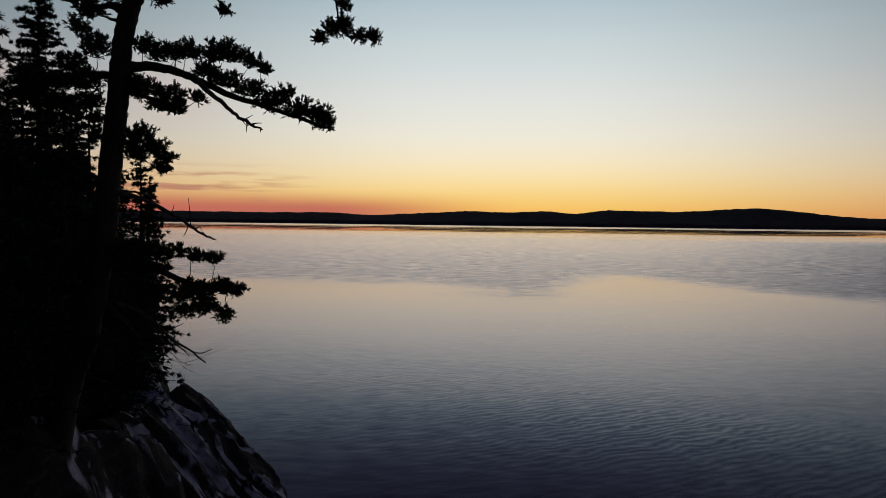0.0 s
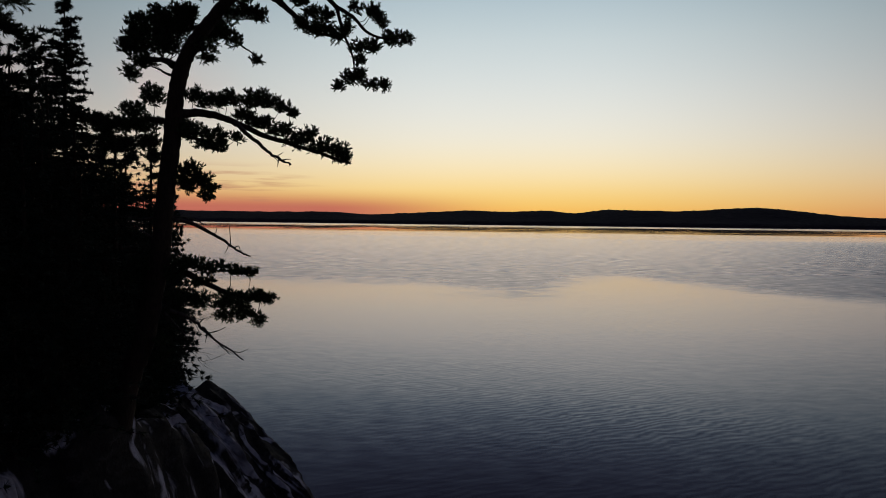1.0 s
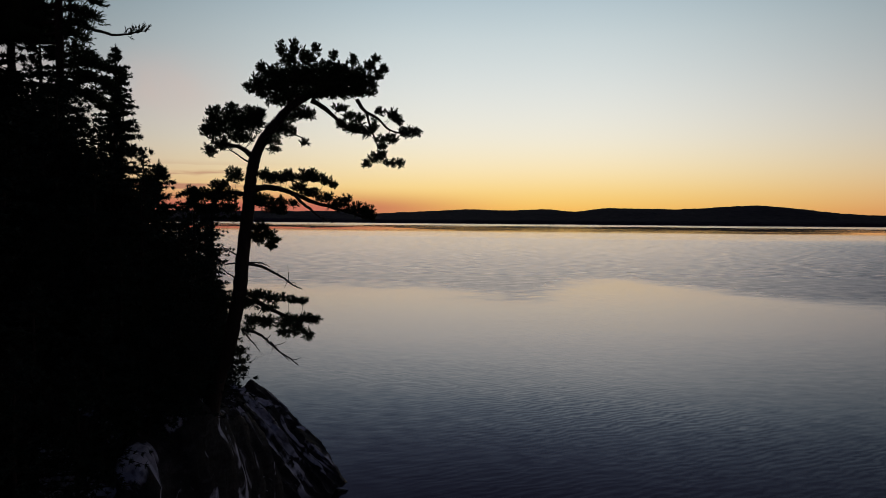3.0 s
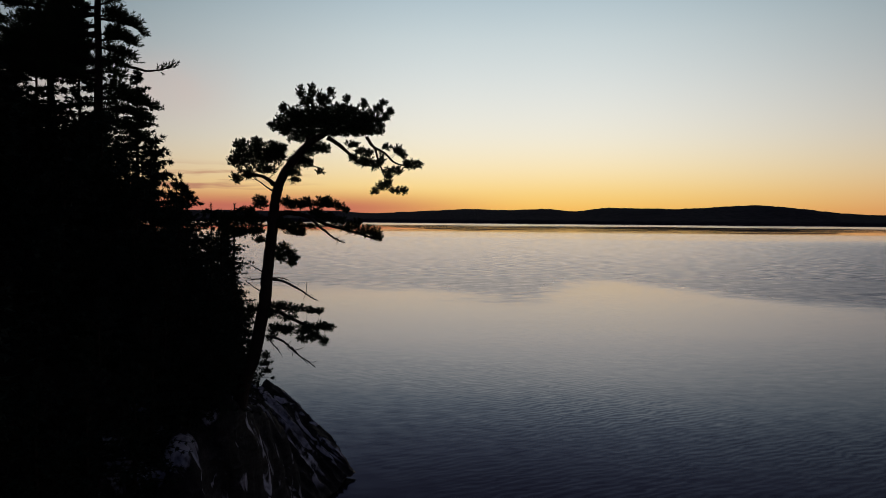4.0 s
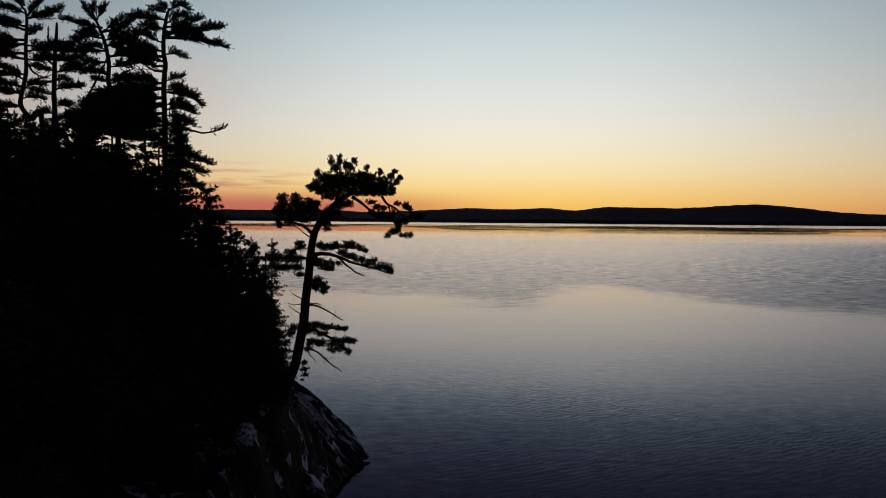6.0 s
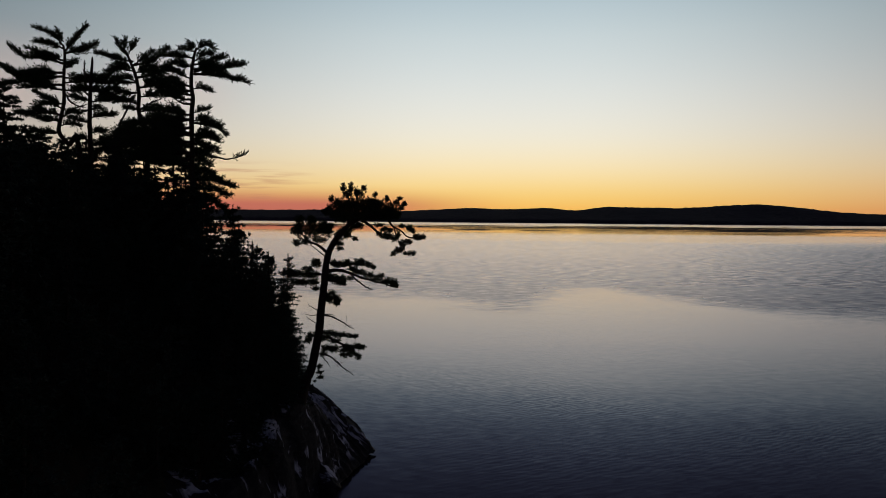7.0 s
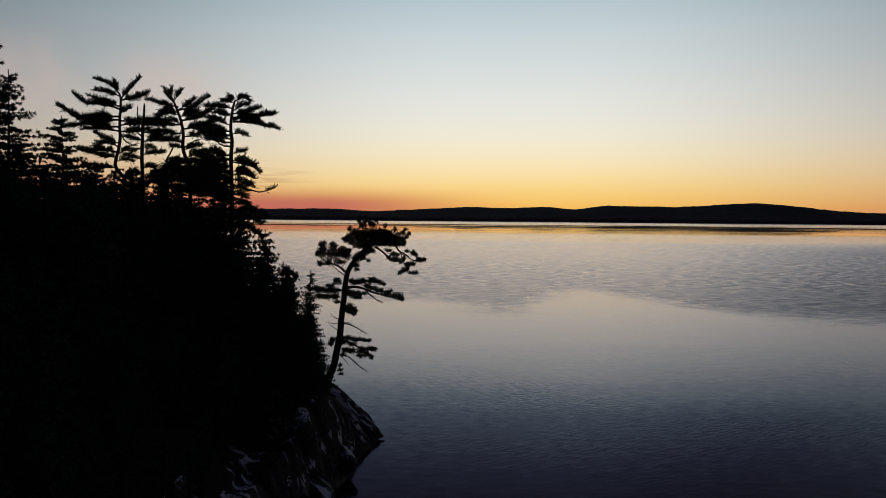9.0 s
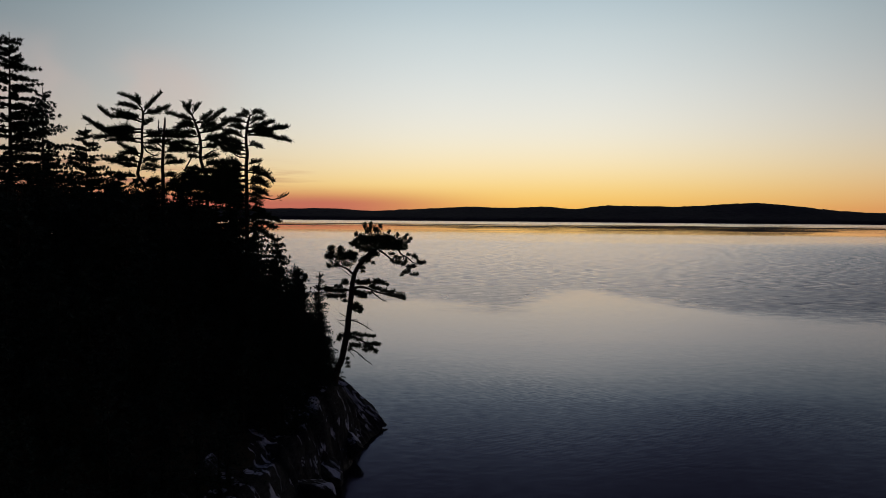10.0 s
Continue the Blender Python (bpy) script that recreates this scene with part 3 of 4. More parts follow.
        for g in np.arange(bare, 1.0, 0.06 / full):
            p = np.array([np.interp(g * full, dist, line[:, a]) for a in range(3)])
            q = np.array([np.interp(min(1.0, g + 0.05) * full, dist, line[:, a]) for a in range(3)])
            along = (q - p) / (np.linalg.norm(q - p) + 1e-6) if g < 0.95 else along
            lump = 0.5 + 0.5 * math.sin(g * full * 8.0 + back * 40)
            for sign in (-1, 1):
                for layer in (0, 1):
                    if rng.random() < 0.2:
                        continue
                    l = w * (1.1 - 0.7 * g) * rng.uniform(0.45, 1.0)
                    d = along * 0.75 + np.array([0, sign * 0.75, 0.1 + 0.32 * layer * lump + rng.normal() * 0.15])
                    d /= np.linalg.norm(d)
                    wood.tube(np.array([p, p + d * l]) - self.foot, (0.009, 0.004), 3)
                    for f in np.arange(0.2, 1.01, 0.07 / l):
                        roots.append(p + d * l * f)
                        ways.append(d * 0.5 + along * 0.25 + np.array([0, 0, 0.2 + 0.32 * lump]) + rng.normal(size=3) * 0.34)
        roots.append(line[-1])
        ways.append(line[-1] - line[-2])
        n = len(roots)
        self.hang(wood, brush(rng, np.array(roots), np.array(ways), rng.uniform(0.1, 0.24, n), 14, 0.085, 0.024))


pine = Pine("lone wind-bent pine with a flat crown, leaning over the water's edge", 11, (-5.62, 8.8, 3.85),
            [(-5.39, 4.37), (-5.18, 4.89), (-5.02, 5.64), (-4.91, 6.23), (-4.86, 6.77), (-4.8, 7.31), (-4.73, 7.85), (-4.68, 8.38), (-4.62, 8.75), (-4.52, 9.07), (-4.33, 9.39), (-4.11, 9.66), (-3.87, 9.92), (-3.62, 10.08), (-3.3, 10.24)], (0.122, 0.036))
pine.limb([(-3.87, 9.92), (-3.82, 10.31), (-3.8, 10.67), (-3.9, 11.03)], 0.4, 0.07,
          [(-4.2, 10.53, 0.34, 0.3), (-3.86, 10.61, 0.41, 0.35), (-3.42, 10.58, 0.43, 0.37), (-4.42, 10.32, 0.24, 0.19), (-4.63, 10.38, 0.15, 0.09), (-4.11, 10.13, 0.3, 0.13), (-3.82, 10.21, 0.32, 0.15), (-4.14, 11.22, 0.08, 0.15), (-3.87, 11.22, 0.09, 0.2), (-3.68, 11.11, 0.11, 0.13), (-3.4, 11.22, 0.07, 0.11), (-4.55, 10.84, 0.07, 0.13), (-4.01, 11.01, 0.15, 0.13), (-3.51, 11.03, 0.15, 0.11), (-4.78, 10.38, 0.06, 0.06), (-4.35, 10.72, 0.15, 0.15), (-4.56, 10.53, 0.11, 0.09)])
pine.limb([(-3.73, 10.08), (-3.23, 10.22), (-2.68, 10.35), (-2.24, 10.48)], -0.3, 0.06,
          [(-2.99, 10.46, 0.38, 0.31), (-2.62, 10.46, 0.35, 0.31), (-2.84, 10.7, 0.26, 0.13), (-2.34, 10.48, 0.19, 0.25), (-2.51, 10.82, 0.06, 0.1), (-2.16, 10.73, 0.09, 0.1), (-2.06, 10.84, 0.06, 0.05), (-2.03, 10.55, 0.09, 0.12), (-1.91, 10.65, 0.06, 0.06), (-2.13, 10.35, 0.1, 0.12), (-2.18, 10.2, 0.19, 0.07), (-3.12, 10.75, 0.17, 0.11), (-2.94, 10.95, 0.06, 0.09), (-2.47, 10.2, 0.25, 0.08), (-3.28, 10.22, 0.32, 0.11), (-2.83, 10.2, 0.27, 0.1)])
pine.limb([(-3.82, 9.98), (-3.72, 9.93), (-3.55, 9.81)], 0.8, 0.025,
          [(-3.75, 9.9, 0.16, 0.14), (-3.61, 9.9, 0.16, 0.12), (-3.89, 9.79, 0.14, 0.11)])
pine.limb([(-4.68, 8.99), (-5, 9.16), (-5.52, 9.3), (-6.06, 9.42)], 1.6, 0.06,
          [(-5.4, 9.77, 0.41, 0.32), (-6.04, 9.81, 0.22, 0.34), (-6, 10.1, 0.19, 0.14), (-5.46, 10.05, 0.18, 0.14), (-4.91, 9.82, 0.26, 0.22), (-4.69, 9.73, 0.2, 0.22), (-4.89, 9.98, 0.09, 0.08), (-4.58, 9.89, 0.13, 0.11), (-5.48, 10.16, 0.06, 0.09), (-6.13, 9.23, 0.13, 0.14), (-5.64, 9.31, 0.23, 0.12), (-5.03, 9.38, 0.28, 0.1), (-6.22, 9.69, 0.1, 0.14)])
pine.dead([(-4.74, 8.85), (-5.1, 9.02), (-5.57, 9.24)], 1.1, 0.022)
pine.limb([(-4.33, 9.39), (-4.17, 9.53), (-4.03, 9.52), (-3.94, 9.48)], 1.4, 0.035,
          [(-4.17, 9.67, 0.22, 0.15), (-4.14, 9.6, 0.16, 0.1), (-4.04, 9.56, 0.13, 0.09), (-3.92, 9.4, 0.09, 0.06), (-4.24, 9.29, 0.2, 0.09), (-4.17, 9.11, 0.12, 0.07), (-4.27, 9.55, 0.17, 0.17)])
pine.limb([(-3.41, 10.08), (-3.15, 9.93), (-2.88, 9.69), (-2.67, 9.51), (-2.3, 9.41)], 0.1, 0.055,
          [(-2.56, 9.56, 0.23, 0.14), (-2.3, 9.48, 0.15, 0.1), (-2.83, 9.64, 0.12, 0.07), (-2.83, 9.93, 0.15, 0.07), (-2.65, 9.77, 0.11, 0.07), (-2.46, 9.75, 0.11, 0.07)])
pine.limb([(-2.48, 10.1), (-2.35, 9.89), (-2.1, 9.75), (-1.8, 9.5), (-1.32, 9.49)], 0.5, 0.045,
          [(-2.05, 9.88, 0.08, 0.05), (-1.78, 9.84, 0.13, 0.11), (-1.69, 9.74, 0.09, 0.1), (-1.54, 9.52, 0.18, 0.1), (-1.34, 9.5, 0.1, 0.08), (-1.8, 9.34, 0.15, 0.08), (-2.01, 9.34, 0.13, 0.07)])
pine.limb([(-2.28, 9.82), (-2.24, 9.54), (-2.16, 9.27), (-2.2, 9.12)], 1.0, 0.03,
          [(-2.17, 9.63, 0.06, 0.12), (-2.13, 9.09, 0.11, 0.13), (-2.28, 9.03, 0.11, 0.1), (-2.44, 8.9, 0.07, 0.08), (-1.93, 8.9, 0.14, 0.07), (-1.74, 8.92, 0.09, 0.06), (-2.07, 9.23, 0.08, 0.06)])
pine.limb([(-4.77, 8.27), (-4.47, 8.32), (-4.19, 8.31), (-3.9, 8.22), (-3.49, 8.04), (-2.96, 7.88), (-2.43, 7.72)], 0.9, 0.075,
          [(-4.13, 8.55, 0.2, 0.11), (-3.95, 8.58, 0.15, 0.12), (-4.3, 8.51, 0.13, 0.1), (-4.47, 8.6, 0.15, 0.1), (-3.67, 8.57, 0.15, 0.14), (-3.49, 8.59, 0.18, 0.14), (-3.27, 8.51, 0.14, 0.09), (-3.1, 8.41, 0.09, 0.06), (-3.6, 8.26, 0.27, 0.1), (-3.27, 8.14, 0.24, 0.1), (-3.02, 7.99, 0.22, 0.12), (-2.68, 7.92, 0.2, 0.13), (-2.45, 7.87, 0.17, 0.14), (-3.79, 8.36, 0.18, 0.08), (-2.34, 7.76, 0.12, 0.09), (-2.85, 8.11, 0.13, 0.08)])
pine.dead([(-3.79, 8.19), (-3.5, 7.91), (-3.33, 7.74), (-3.11, 7.61)], 0.6, 0.04)
pine.limb([(-4.85, 8.19), (-5.23, 8.22), (-5.61, 8.19), (-5.99, 8.18)], 0.3, 0.05,
          [(-5.03, 8.58, 0.18, 0.16), (-5.29, 8.36, 0.22, 0.1), (-5.55, 8.19, 0.33, 0.14), (-5.18, 8.15, 0.24, 0.14), (-5.88, 8.18, 0.2, 0.15), (-6.03, 8.26, 0.09, 0.09), (-5.5, 7.9, 0.27, 0.12), (-5.13, 7.9, 0.19, 0.12), (-5.83, 7.9, 0.22, 0.12), (-5.04, 7.68, 0.15, 0.08)])
pine.limb([(-4.72, 8.01), (-4.48, 7.96), (-4.26, 7.91), (-4.1, 7.84)], 0.5, 0.035,
          [(-4.48, 8.07, 0.24, 0.12), (-4.23, 8.02, 0.22, 0.13), (-4.13, 7.87, 0.12, 0.1), (-4.32, 7.86, 0.18, 0.05), (-4.57, 8.15, 0.13, 0.07), (-3.93, 8.02, 0.09, 0.06)])
pine.limb([(-4.76, 7.58), (-4.59, 7.47), (-4.43, 7.31), (-4.32, 7.2)], 0.5, 0.03,
          [(-4.54, 7.5, 0.2, 0.12), (-4.43, 7.36, 0.2, 0.1), (-4.36, 7.24, 0.14, 0.09), (-4.38, 7.11, 0.14, 0.06), (-4.6, 7.25, 0.12, 0.09), (-4.65, 7.36, 0.09, 0.1)])
pine.dead([(-4.82, 6.77), (-4.49, 6.68), (-4.17, 6.48), (-3.96, 6.28), (-3.83, 6.17)], 0.85, 0.036)
pine.dead([(-4.82, 6.78), (-4.56, 6.77), (-4.42, 6.67)], 0.45, 0.02)
pine.limb([(-4.9, 6.01), (-4.61, 5.94), (-4.23, 5.7), (-3.74, 5.51), (-3.42, 5.52)], 0.9, 0.06,
          [(-4.61, 6.1, 0.33, 0.1), (-4.23, 6.03, 0.28, 0.09), (-3.9, 5.97, 0.2, 0.08), (-3.73, 5.93, 0.09, 0.06), (-4.78, 5.97, 0.2, 0.13), (-3.97, 5.56, 0.23, 0.11), (-3.68, 5.56, 0.2, 0.11), (-3.52, 5.51, 0.11, 0.07), (-3.85, 5.34, 0.2, 0.12), (-3.65, 5.19, 0.1, 0.1), (-4.12, 5.47, 0.2, 0.11), (-4.46, 5.53, 0.2, 0.12), (-4.72, 5.56, 0.18, 0.11), (-4.44, 5.81, 0.2, 0.08), (-4.83, 5.36, 0.12, 0.09), (-4.12, 5.26, 0.16, 0.08)])
pine.dead([(-4.77, 5.39), (-4.48, 5.24), (-4.25, 4.98), (-3.79, 4.59)], 0.4, 0.036)
pine.dead([(-4.86, 5.38), (-4.7, 5.13), (-4.58, 4.91)], 0.25, 0.02)
pine.dead([(-4.28, 5.15), (-4.1, 4.91), (-3.96, 4.69)], 0.3, 0.018)
pine.limb([(-4.93, 5.96), (-5.09, 6.01), (-5.28, 5.95)], -0.05, 0.025,
          [(-5.18, 6.05, 0.22, 0.09), (-5.28, 5.9, 0.14, 0.09)])
pine.dead([(-4.97, 6.93), (-5.16, 7.03), (-5.32, 7.11)], 0.05, 0.02)
pine.dead([(-4.99, 6.77), (-5.22, 6.74), (-5.43, 6.78)], 0.05, 0.018)
pine.dead([(-5.01, 6.46), (-5.22, 6.59), (-5.39, 6.71)], 0.05, 0.018)
pine.limb([(-5.05, 4.72), (-4.89, 4.7), (-4.77, 4.7)], 0.05, 0.015,
          [(-4.89, 4.73, 0.11, 0.04), (-4.91, 4.92, 0.07, 0.08), (-4.86, 4.56, 0.09, 0.04)])

pine = Pine("tall pine with tiered boughs at the edge of the headland", 21, (-11.0, 12.6, land(-11.0, 12.6)),
            [(-10.98, 10.52), (-10.98, 12.6), (-11, 14.08), (-10.94, 14.91), (-11, 15.41), (-10.97, 16), (-10.87, 16.59), (-10.75, 16.94)], (0.085, 0.025))
pine.bough([(-10.81, 16.76), (-11.07, 16.83), (-11.28, 16.81)], -0.29, 0.35)
pine.bough([(-10.81, 16.85), (-10.4, 16.99), (-10.01, 16.86)], -0.18, 0.4)
pine.bough([(-10.78, 16.88), (-10.96, 17.01), (-11.12, 17.06)], 0.21, 0.3)
pine.bough([(-10.87, 16.53), (-11.55, 16.59), (-12.19, 16.62)], 0.06, 0.5)
pine.bough([(-10.88, 16.26), (-10.18, 16.31), (-9.56, 16.49)], -0.28, 0.5)
pine.bough([(-10.88, 16.06), (-9.97, 16.03), (-9.37, 16.18), (-8.88, 16.23)], -0.05, 0.6)
pine.bough([(-10.88, 15.88), (-9.97, 15.85), (-9.22, 15.65), (-8.77, 15.56)], -0.01, 0.6)
pine.bough([(-10.88, 15.97), (-10.18, 16.08), (-9.66, 15.94)], -0.24, 0.6)
pine.bough([(-10.87, 16.38), (-10.54, 16.63), (-10.26, 16.7)], 0.16, 0.5)
pine.bough([(-10.94, 15.68), (-11.5, 15.9), (-11.98, 15.99)], -0.27, 0.6)
pine.bough([(-10.88, 16.15), (-11.34, 16.26), (-11.69, 16.31)], -0.08, 0.6)
pine.bough([(-10.94, 15.2), (-11.94, 15.32), (-12.84, 15.55)], 0.01, 0.7)
pine.bough([(-10.94, 15.38), (-11.71, 15.55), (-12.52, 15.67)], -0.05, 0.7)
pine.bough([(-10.97, 14.85), (-11.73, 14.97), (-12.35, 15.26)], 0.06, 0.7)
pine.bough([(-10.94, 15.03), (-11.66, 15.12), (-12.15, 15.04)], 0.17, 0.6)
pine.bough([(-10.94, 15.29), (-10.62, 15.34), (-10.35, 15.27)], 0.32, 0.35)
pine.bough([(-10.94, 14.35), (-10.59, 14.43), (-10.26, 14.49)], -0.15, 0.3)
pine.bough([(-10.97, 14.23), (-11.8, 14.38), (-12.73, 14.44)], 0.1, 0.7)
pine.bough([(-10.97, 14.08), (-11.81, 14.11), (-12.6, 14.2)], 0.14, 0.7)
pine.bough([(-10.97, 13.93), (-10.26, 13.85), (-9.63, 13.52)], -0.15, 0.6)
pine.bough([(-10.97, 14.02), (-10.47, 13.99), (-10.08, 13.8)], -0.35, 0.6)
pine.bough([(-10.97, 13.73), (-11.84, 13.76), (-12.76, 13.86)], 0.33, 0.8)
pine.bough([(-10.98, 13.31), (-10.32, 13.34), (-9.91, 13.17)], -0.14, 0.6)
pine.bough([(-10.98, 13.11), (-10.39, 12.96), (-9.94, 12.78)], -0.13, 0.6)
pine.bough([(-10.97, 13.49), (-10.56, 13.56), (-10.31, 13.45)], 0.27, 0.6)
pine.bough([(-10.98, 13.19), (-11.8, 13.19), (-12.72, 13.13)], 0.06, 0.8)
pine.bough([(-10.98, 13.43), (-11.79, 13.49), (-12.84, 13.48)], -0.02, 0.8)
pine.bough([(-10.98, 12.75), (-11.76, 12.78), (-12.78, 12.77)], 0.19, 0.8)
pine.bough([(-10.98, 12.42), (-10.54, 12.36), (-10.24, 12.25)], -0.33, 0.6)
pine.bough([(-10.98, 12.19), (-11.76, 12.27), (-12.61, 12.3)], 0.14, 0.8)
pine.bough([(-10.95, 11.65), (-10.21, 11.63), (-9.36, 11.37)], -0.09, 0.7)
pine.bough([(-10.95, 11.35), (-10.19, 11.24), (-9.48, 11.02)], -0.29, 0.7)
pine.bough([(-10.95, 10.97), (-10.3, 10.82), (-9.66, 10.41)], 0.11, 0.7)
pine.bough([(-10.95, 11.95), (-10.57, 11.95), (-10.26, 11.84)], 0.3, 0.6)
pine.bough([(-10.98, 12.6), (-10.56, 12.69), (-10.22, 12.6)], -0.2, 0.5)
pine.bough([(-10.97, 13.79), (-12.11, 13.58), (-13.8, 13.54)], 0.09, 1.0)
pine.bough([(-10.98, 13.19), (-12.22, 13.04), (-14.01, 12.99)], -0.14, 1.0)
pine.bough([(-10.97, 14.08), (-12.12, 13.93), (-13.43, 13.9)], 0.17, 0.9)
pine.bough([(-10.98, 12.75), (-12.43, 12.65), (-14.29, 12.7)], 0.16, 1.0)
pine.bough([(-10.97, 13.55), (-12.21, 13.3), (-13.53, 13.29)], -0.2, 1.0)
pine.bough([(-10.98, 12.45), (-12.29, 12.39), (-13.71, 12.53)], 0.23, 1.0)
pine.dead([(-10.97, 14.67), (-11.5, 14.79), (-12, 15.21)], 0.1, 0.055)
pine.bough([(-11, 12.8), (-10.32, 12.67), (-9.79, 12.52), (-9.36, 12.6), (-9.09, 12.78)], 0.9, 0.14, 0.72)

pine = Pine("tall forked pine with a broad ragged crown", 22, (-14.2, 15.5, land(-14.2, 15.5)),
            [(-14.26, 13.3), (-14.45, 14.26), (-14.61, 14.9), (-14.58, 15.6), (-14.7, 16.33), (-14.93, 16.97), (-15.15, 17.51)], (0.085, 0.025))
pine.bough([(-14.99, 17.19), (-15.29, 17.55), (-15.45, 17.91)], -0.29, 0.35)
pine.bough([(-15.02, 17.35), (-14.86, 17.62), (-14.62, 17.86)], -0.18, 0.35)
pine.bough([(-15.15, 17.51), (-15.29, 17.78), (-15.23, 18.02)], 0.21, 0.3)
pine.bough([(-14.83, 17.03), (-15.59, 17.16), (-16.02, 17.26), (-16.49, 17.39)], 0.06, 0.5)
pine.bough([(-14.83, 16.87), (-14.02, 16.99), (-13.55, 17.3), (-13.16, 17.47)], -0.28, 0.5)
pine.bough([(-14.76, 16.94), (-14.23, 17.19), (-13.96, 17.44)], -0.05, 0.4)
pine.bough([(-14.77, 16.62), (-15.48, 16.68), (-16.14, 16.39)], -0.01, 0.6)
pine.bough([(-14.76, 16.68), (-15.21, 16.86), (-15.58, 16.71)], -0.24, 0.5)
pine.bough([(-14.77, 16.49), (-14.2, 16.69), (-13.85, 16.77)], 0.16, 0.6)
pine.bough([(-14.7, 16.3), (-13.74, 16.48), (-12.87, 16.9)], -0.27, 0.6)
pine.bough([(-14.7, 16.11), (-15.57, 16.07), (-16.37, 16.07)], -0.08, 0.6)
pine.bough([(-14.67, 16.17), (-15.26, 16.3), (-15.82, 16.17)], 0.01, 0.6)
pine.bough([(-14.64, 15.86), (-13.78, 15.98), (-12.96, 16.24)], -0.05, 0.7)
pine.bough([(-14.64, 15.66), (-15.5, 15.63), (-16.31, 15.47)], 0.06, 0.6)
pine.bough([(-14.58, 15.47), (-13.98, 15.55), (-13.59, 15.75)], 0.17, 0.6)
pine.bough([(-14.58, 15.15), (-15.16, 15.29), (-15.83, 15.31)], 0.32, 0.6)
pine.bough([(-14.58, 14.77), (-14.1, 14.93), (-13.67, 15.02)], -0.15, 0.5)
pine.bough([(-14.55, 14.9), (-14.96, 14.93), (-15.28, 14.97)], 0.1, 0.4)
pine.bough([(-14.45, 14.39), (-13.98, 14.52), (-13.59, 14.4)], 0.14, 0.6)
pine.bough([(-14.39, 13.88), (-15.25, 13.77), (-16.03, 13.54)], -0.15, 0.9)
pine.bough([(-14.36, 13.62), (-13.42, 13.68), (-12.63, 13.8)], -0.35, 0.9)
pine.bough([(-14.33, 13.36), (-15.5, 13.27), (-16.65, 13.11)], 0.33, 1.0)
pine.bough([(-14.33, 13.17), (-13.29, 13.24), (-12.45, 13.24)], -0.14, 1.0)
pine.bough([(-14.45, 14.13), (-14.92, 14.06), (-15.45, 13.86)], -0.13, 0.8)
pine.bough([(-14.36, 13.56), (-15.16, 13.49), (-15.95, 13.3)], 0.27, 0.9)
pine.bough([(-14.45, 14.26), (-14.95, 14.26), (-15.3, 14.13)], 0.06, 0.5)
pine.dead([(-15.54, 14.19), (-15.25, 14.77), (-14.86, 15.48), (-14.71, 15.93)], 0.1, 0.055)
pine.dead([(-14.55, 14.9), (-14.07, 15.22), (-13.57, 15.42)], 0.1, 0.055)

pine = Pine("half-dead pine with bare branches and a thin top", 23, (-16.55, 15.0, land(-16.55, 15.0)),
            [(-16.57, 12.95), (-16.59, 14.22), (-16.55, 15.17), (-16.51, 15.95), (-16.44, 16.59), (-16.4, 17.12)], (0.085, 0.025))
pine.bough([(-16.54, 15.73), (-16.78, 15.78), (-17.09, 15.73)], -0.29, 0.4)
pine.bough([(-16.54, 16.02), (-15.99, 16.1), (-15.59, 16.28)], -0.18, 0.45)
pine.bough([(-16.55, 15.23), (-17.01, 15.3), (-17.53, 15.43)], 0.21, 0.4)
pine.bough([(-16.55, 15.17), (-15.88, 15.26), (-15.18, 15.27)], 0.06, 0.5)
pine.bough([(-16.55, 15.64), (-15.88, 15.6), (-15.26, 15.71)], -0.28, 0.5)
pine.bough([(-16.59, 14.47), (-15.99, 14.57), (-15.46, 14.6)], -0.05, 0.5)
pine.bough([(-16.59, 14.28), (-17.04, 14.34), (-17.43, 14.46)], -0.01, 0.45)
pine.bough([(-16.59, 13.8), (-16.16, 13.86), (-15.77, 13.79)], -0.24, 0.45)
pine.bough([(-16.6, 13.52), (-17.02, 13.58), (-17.39, 13.52)], 0.16, 0.45)
pine.bough([(-16.6, 13.26), (-16.09, 13.33), (-15.64, 13.26)], -0.27, 0.5)
pine.bough([(-16.59, 14.79), (-16.24, 14.88), (-15.97, 14.78)], -0.08, 0.4)
pine.dead([(-16.55, 15.42), (-16.92, 15.74), (-17.01, 16.12)], 0.1, 0.055)
pine.dead([(-16.74, 16.24), (-16.82, 16.59), (-16.81, 17.01)], 0.1, 0.055)
pine.dead([(-16.55, 14.85), (-17.13, 14.66), (-17.42, 14.35)], 0.1, 0.055)

pine = Pine("crooked pine with flat layered boughs and a curved stem", 24, (-16.95, 15.2, land(-16.95, 15.2)),
            [(-17.22, 13.11), (-17.67, 13.33), (-18.09, 13.84), (-18.06, 14.29), (-17.85, 15.18), (-17.84, 16.13), (-17.77, 17.24), (-17.83, 17.72)], (0.085, 0.025))
pine.bough([(-17.8, 17.4), (-17.24, 17.92), (-16.61, 18.43)], -0.29, 0.3)
pine.bough([(-17.83, 17.65), (-18.19, 18.06), (-18.55, 18.24), (-18.94, 18.38)], -0.18, 0.35)
pine.bough([(-17.83, 17.56), (-18.43, 17.73), (-19.18, 17.88)], 0.21, 0.5)
pine.bough([(-17.82, 17.84), (-18, 18.04), (-18.11, 18.3)], 0.06, 0.35)
pine.bough([(-17.73, 17.34), (-17.02, 17.41), (-16.2, 17.67)], -0.28, 0.5)
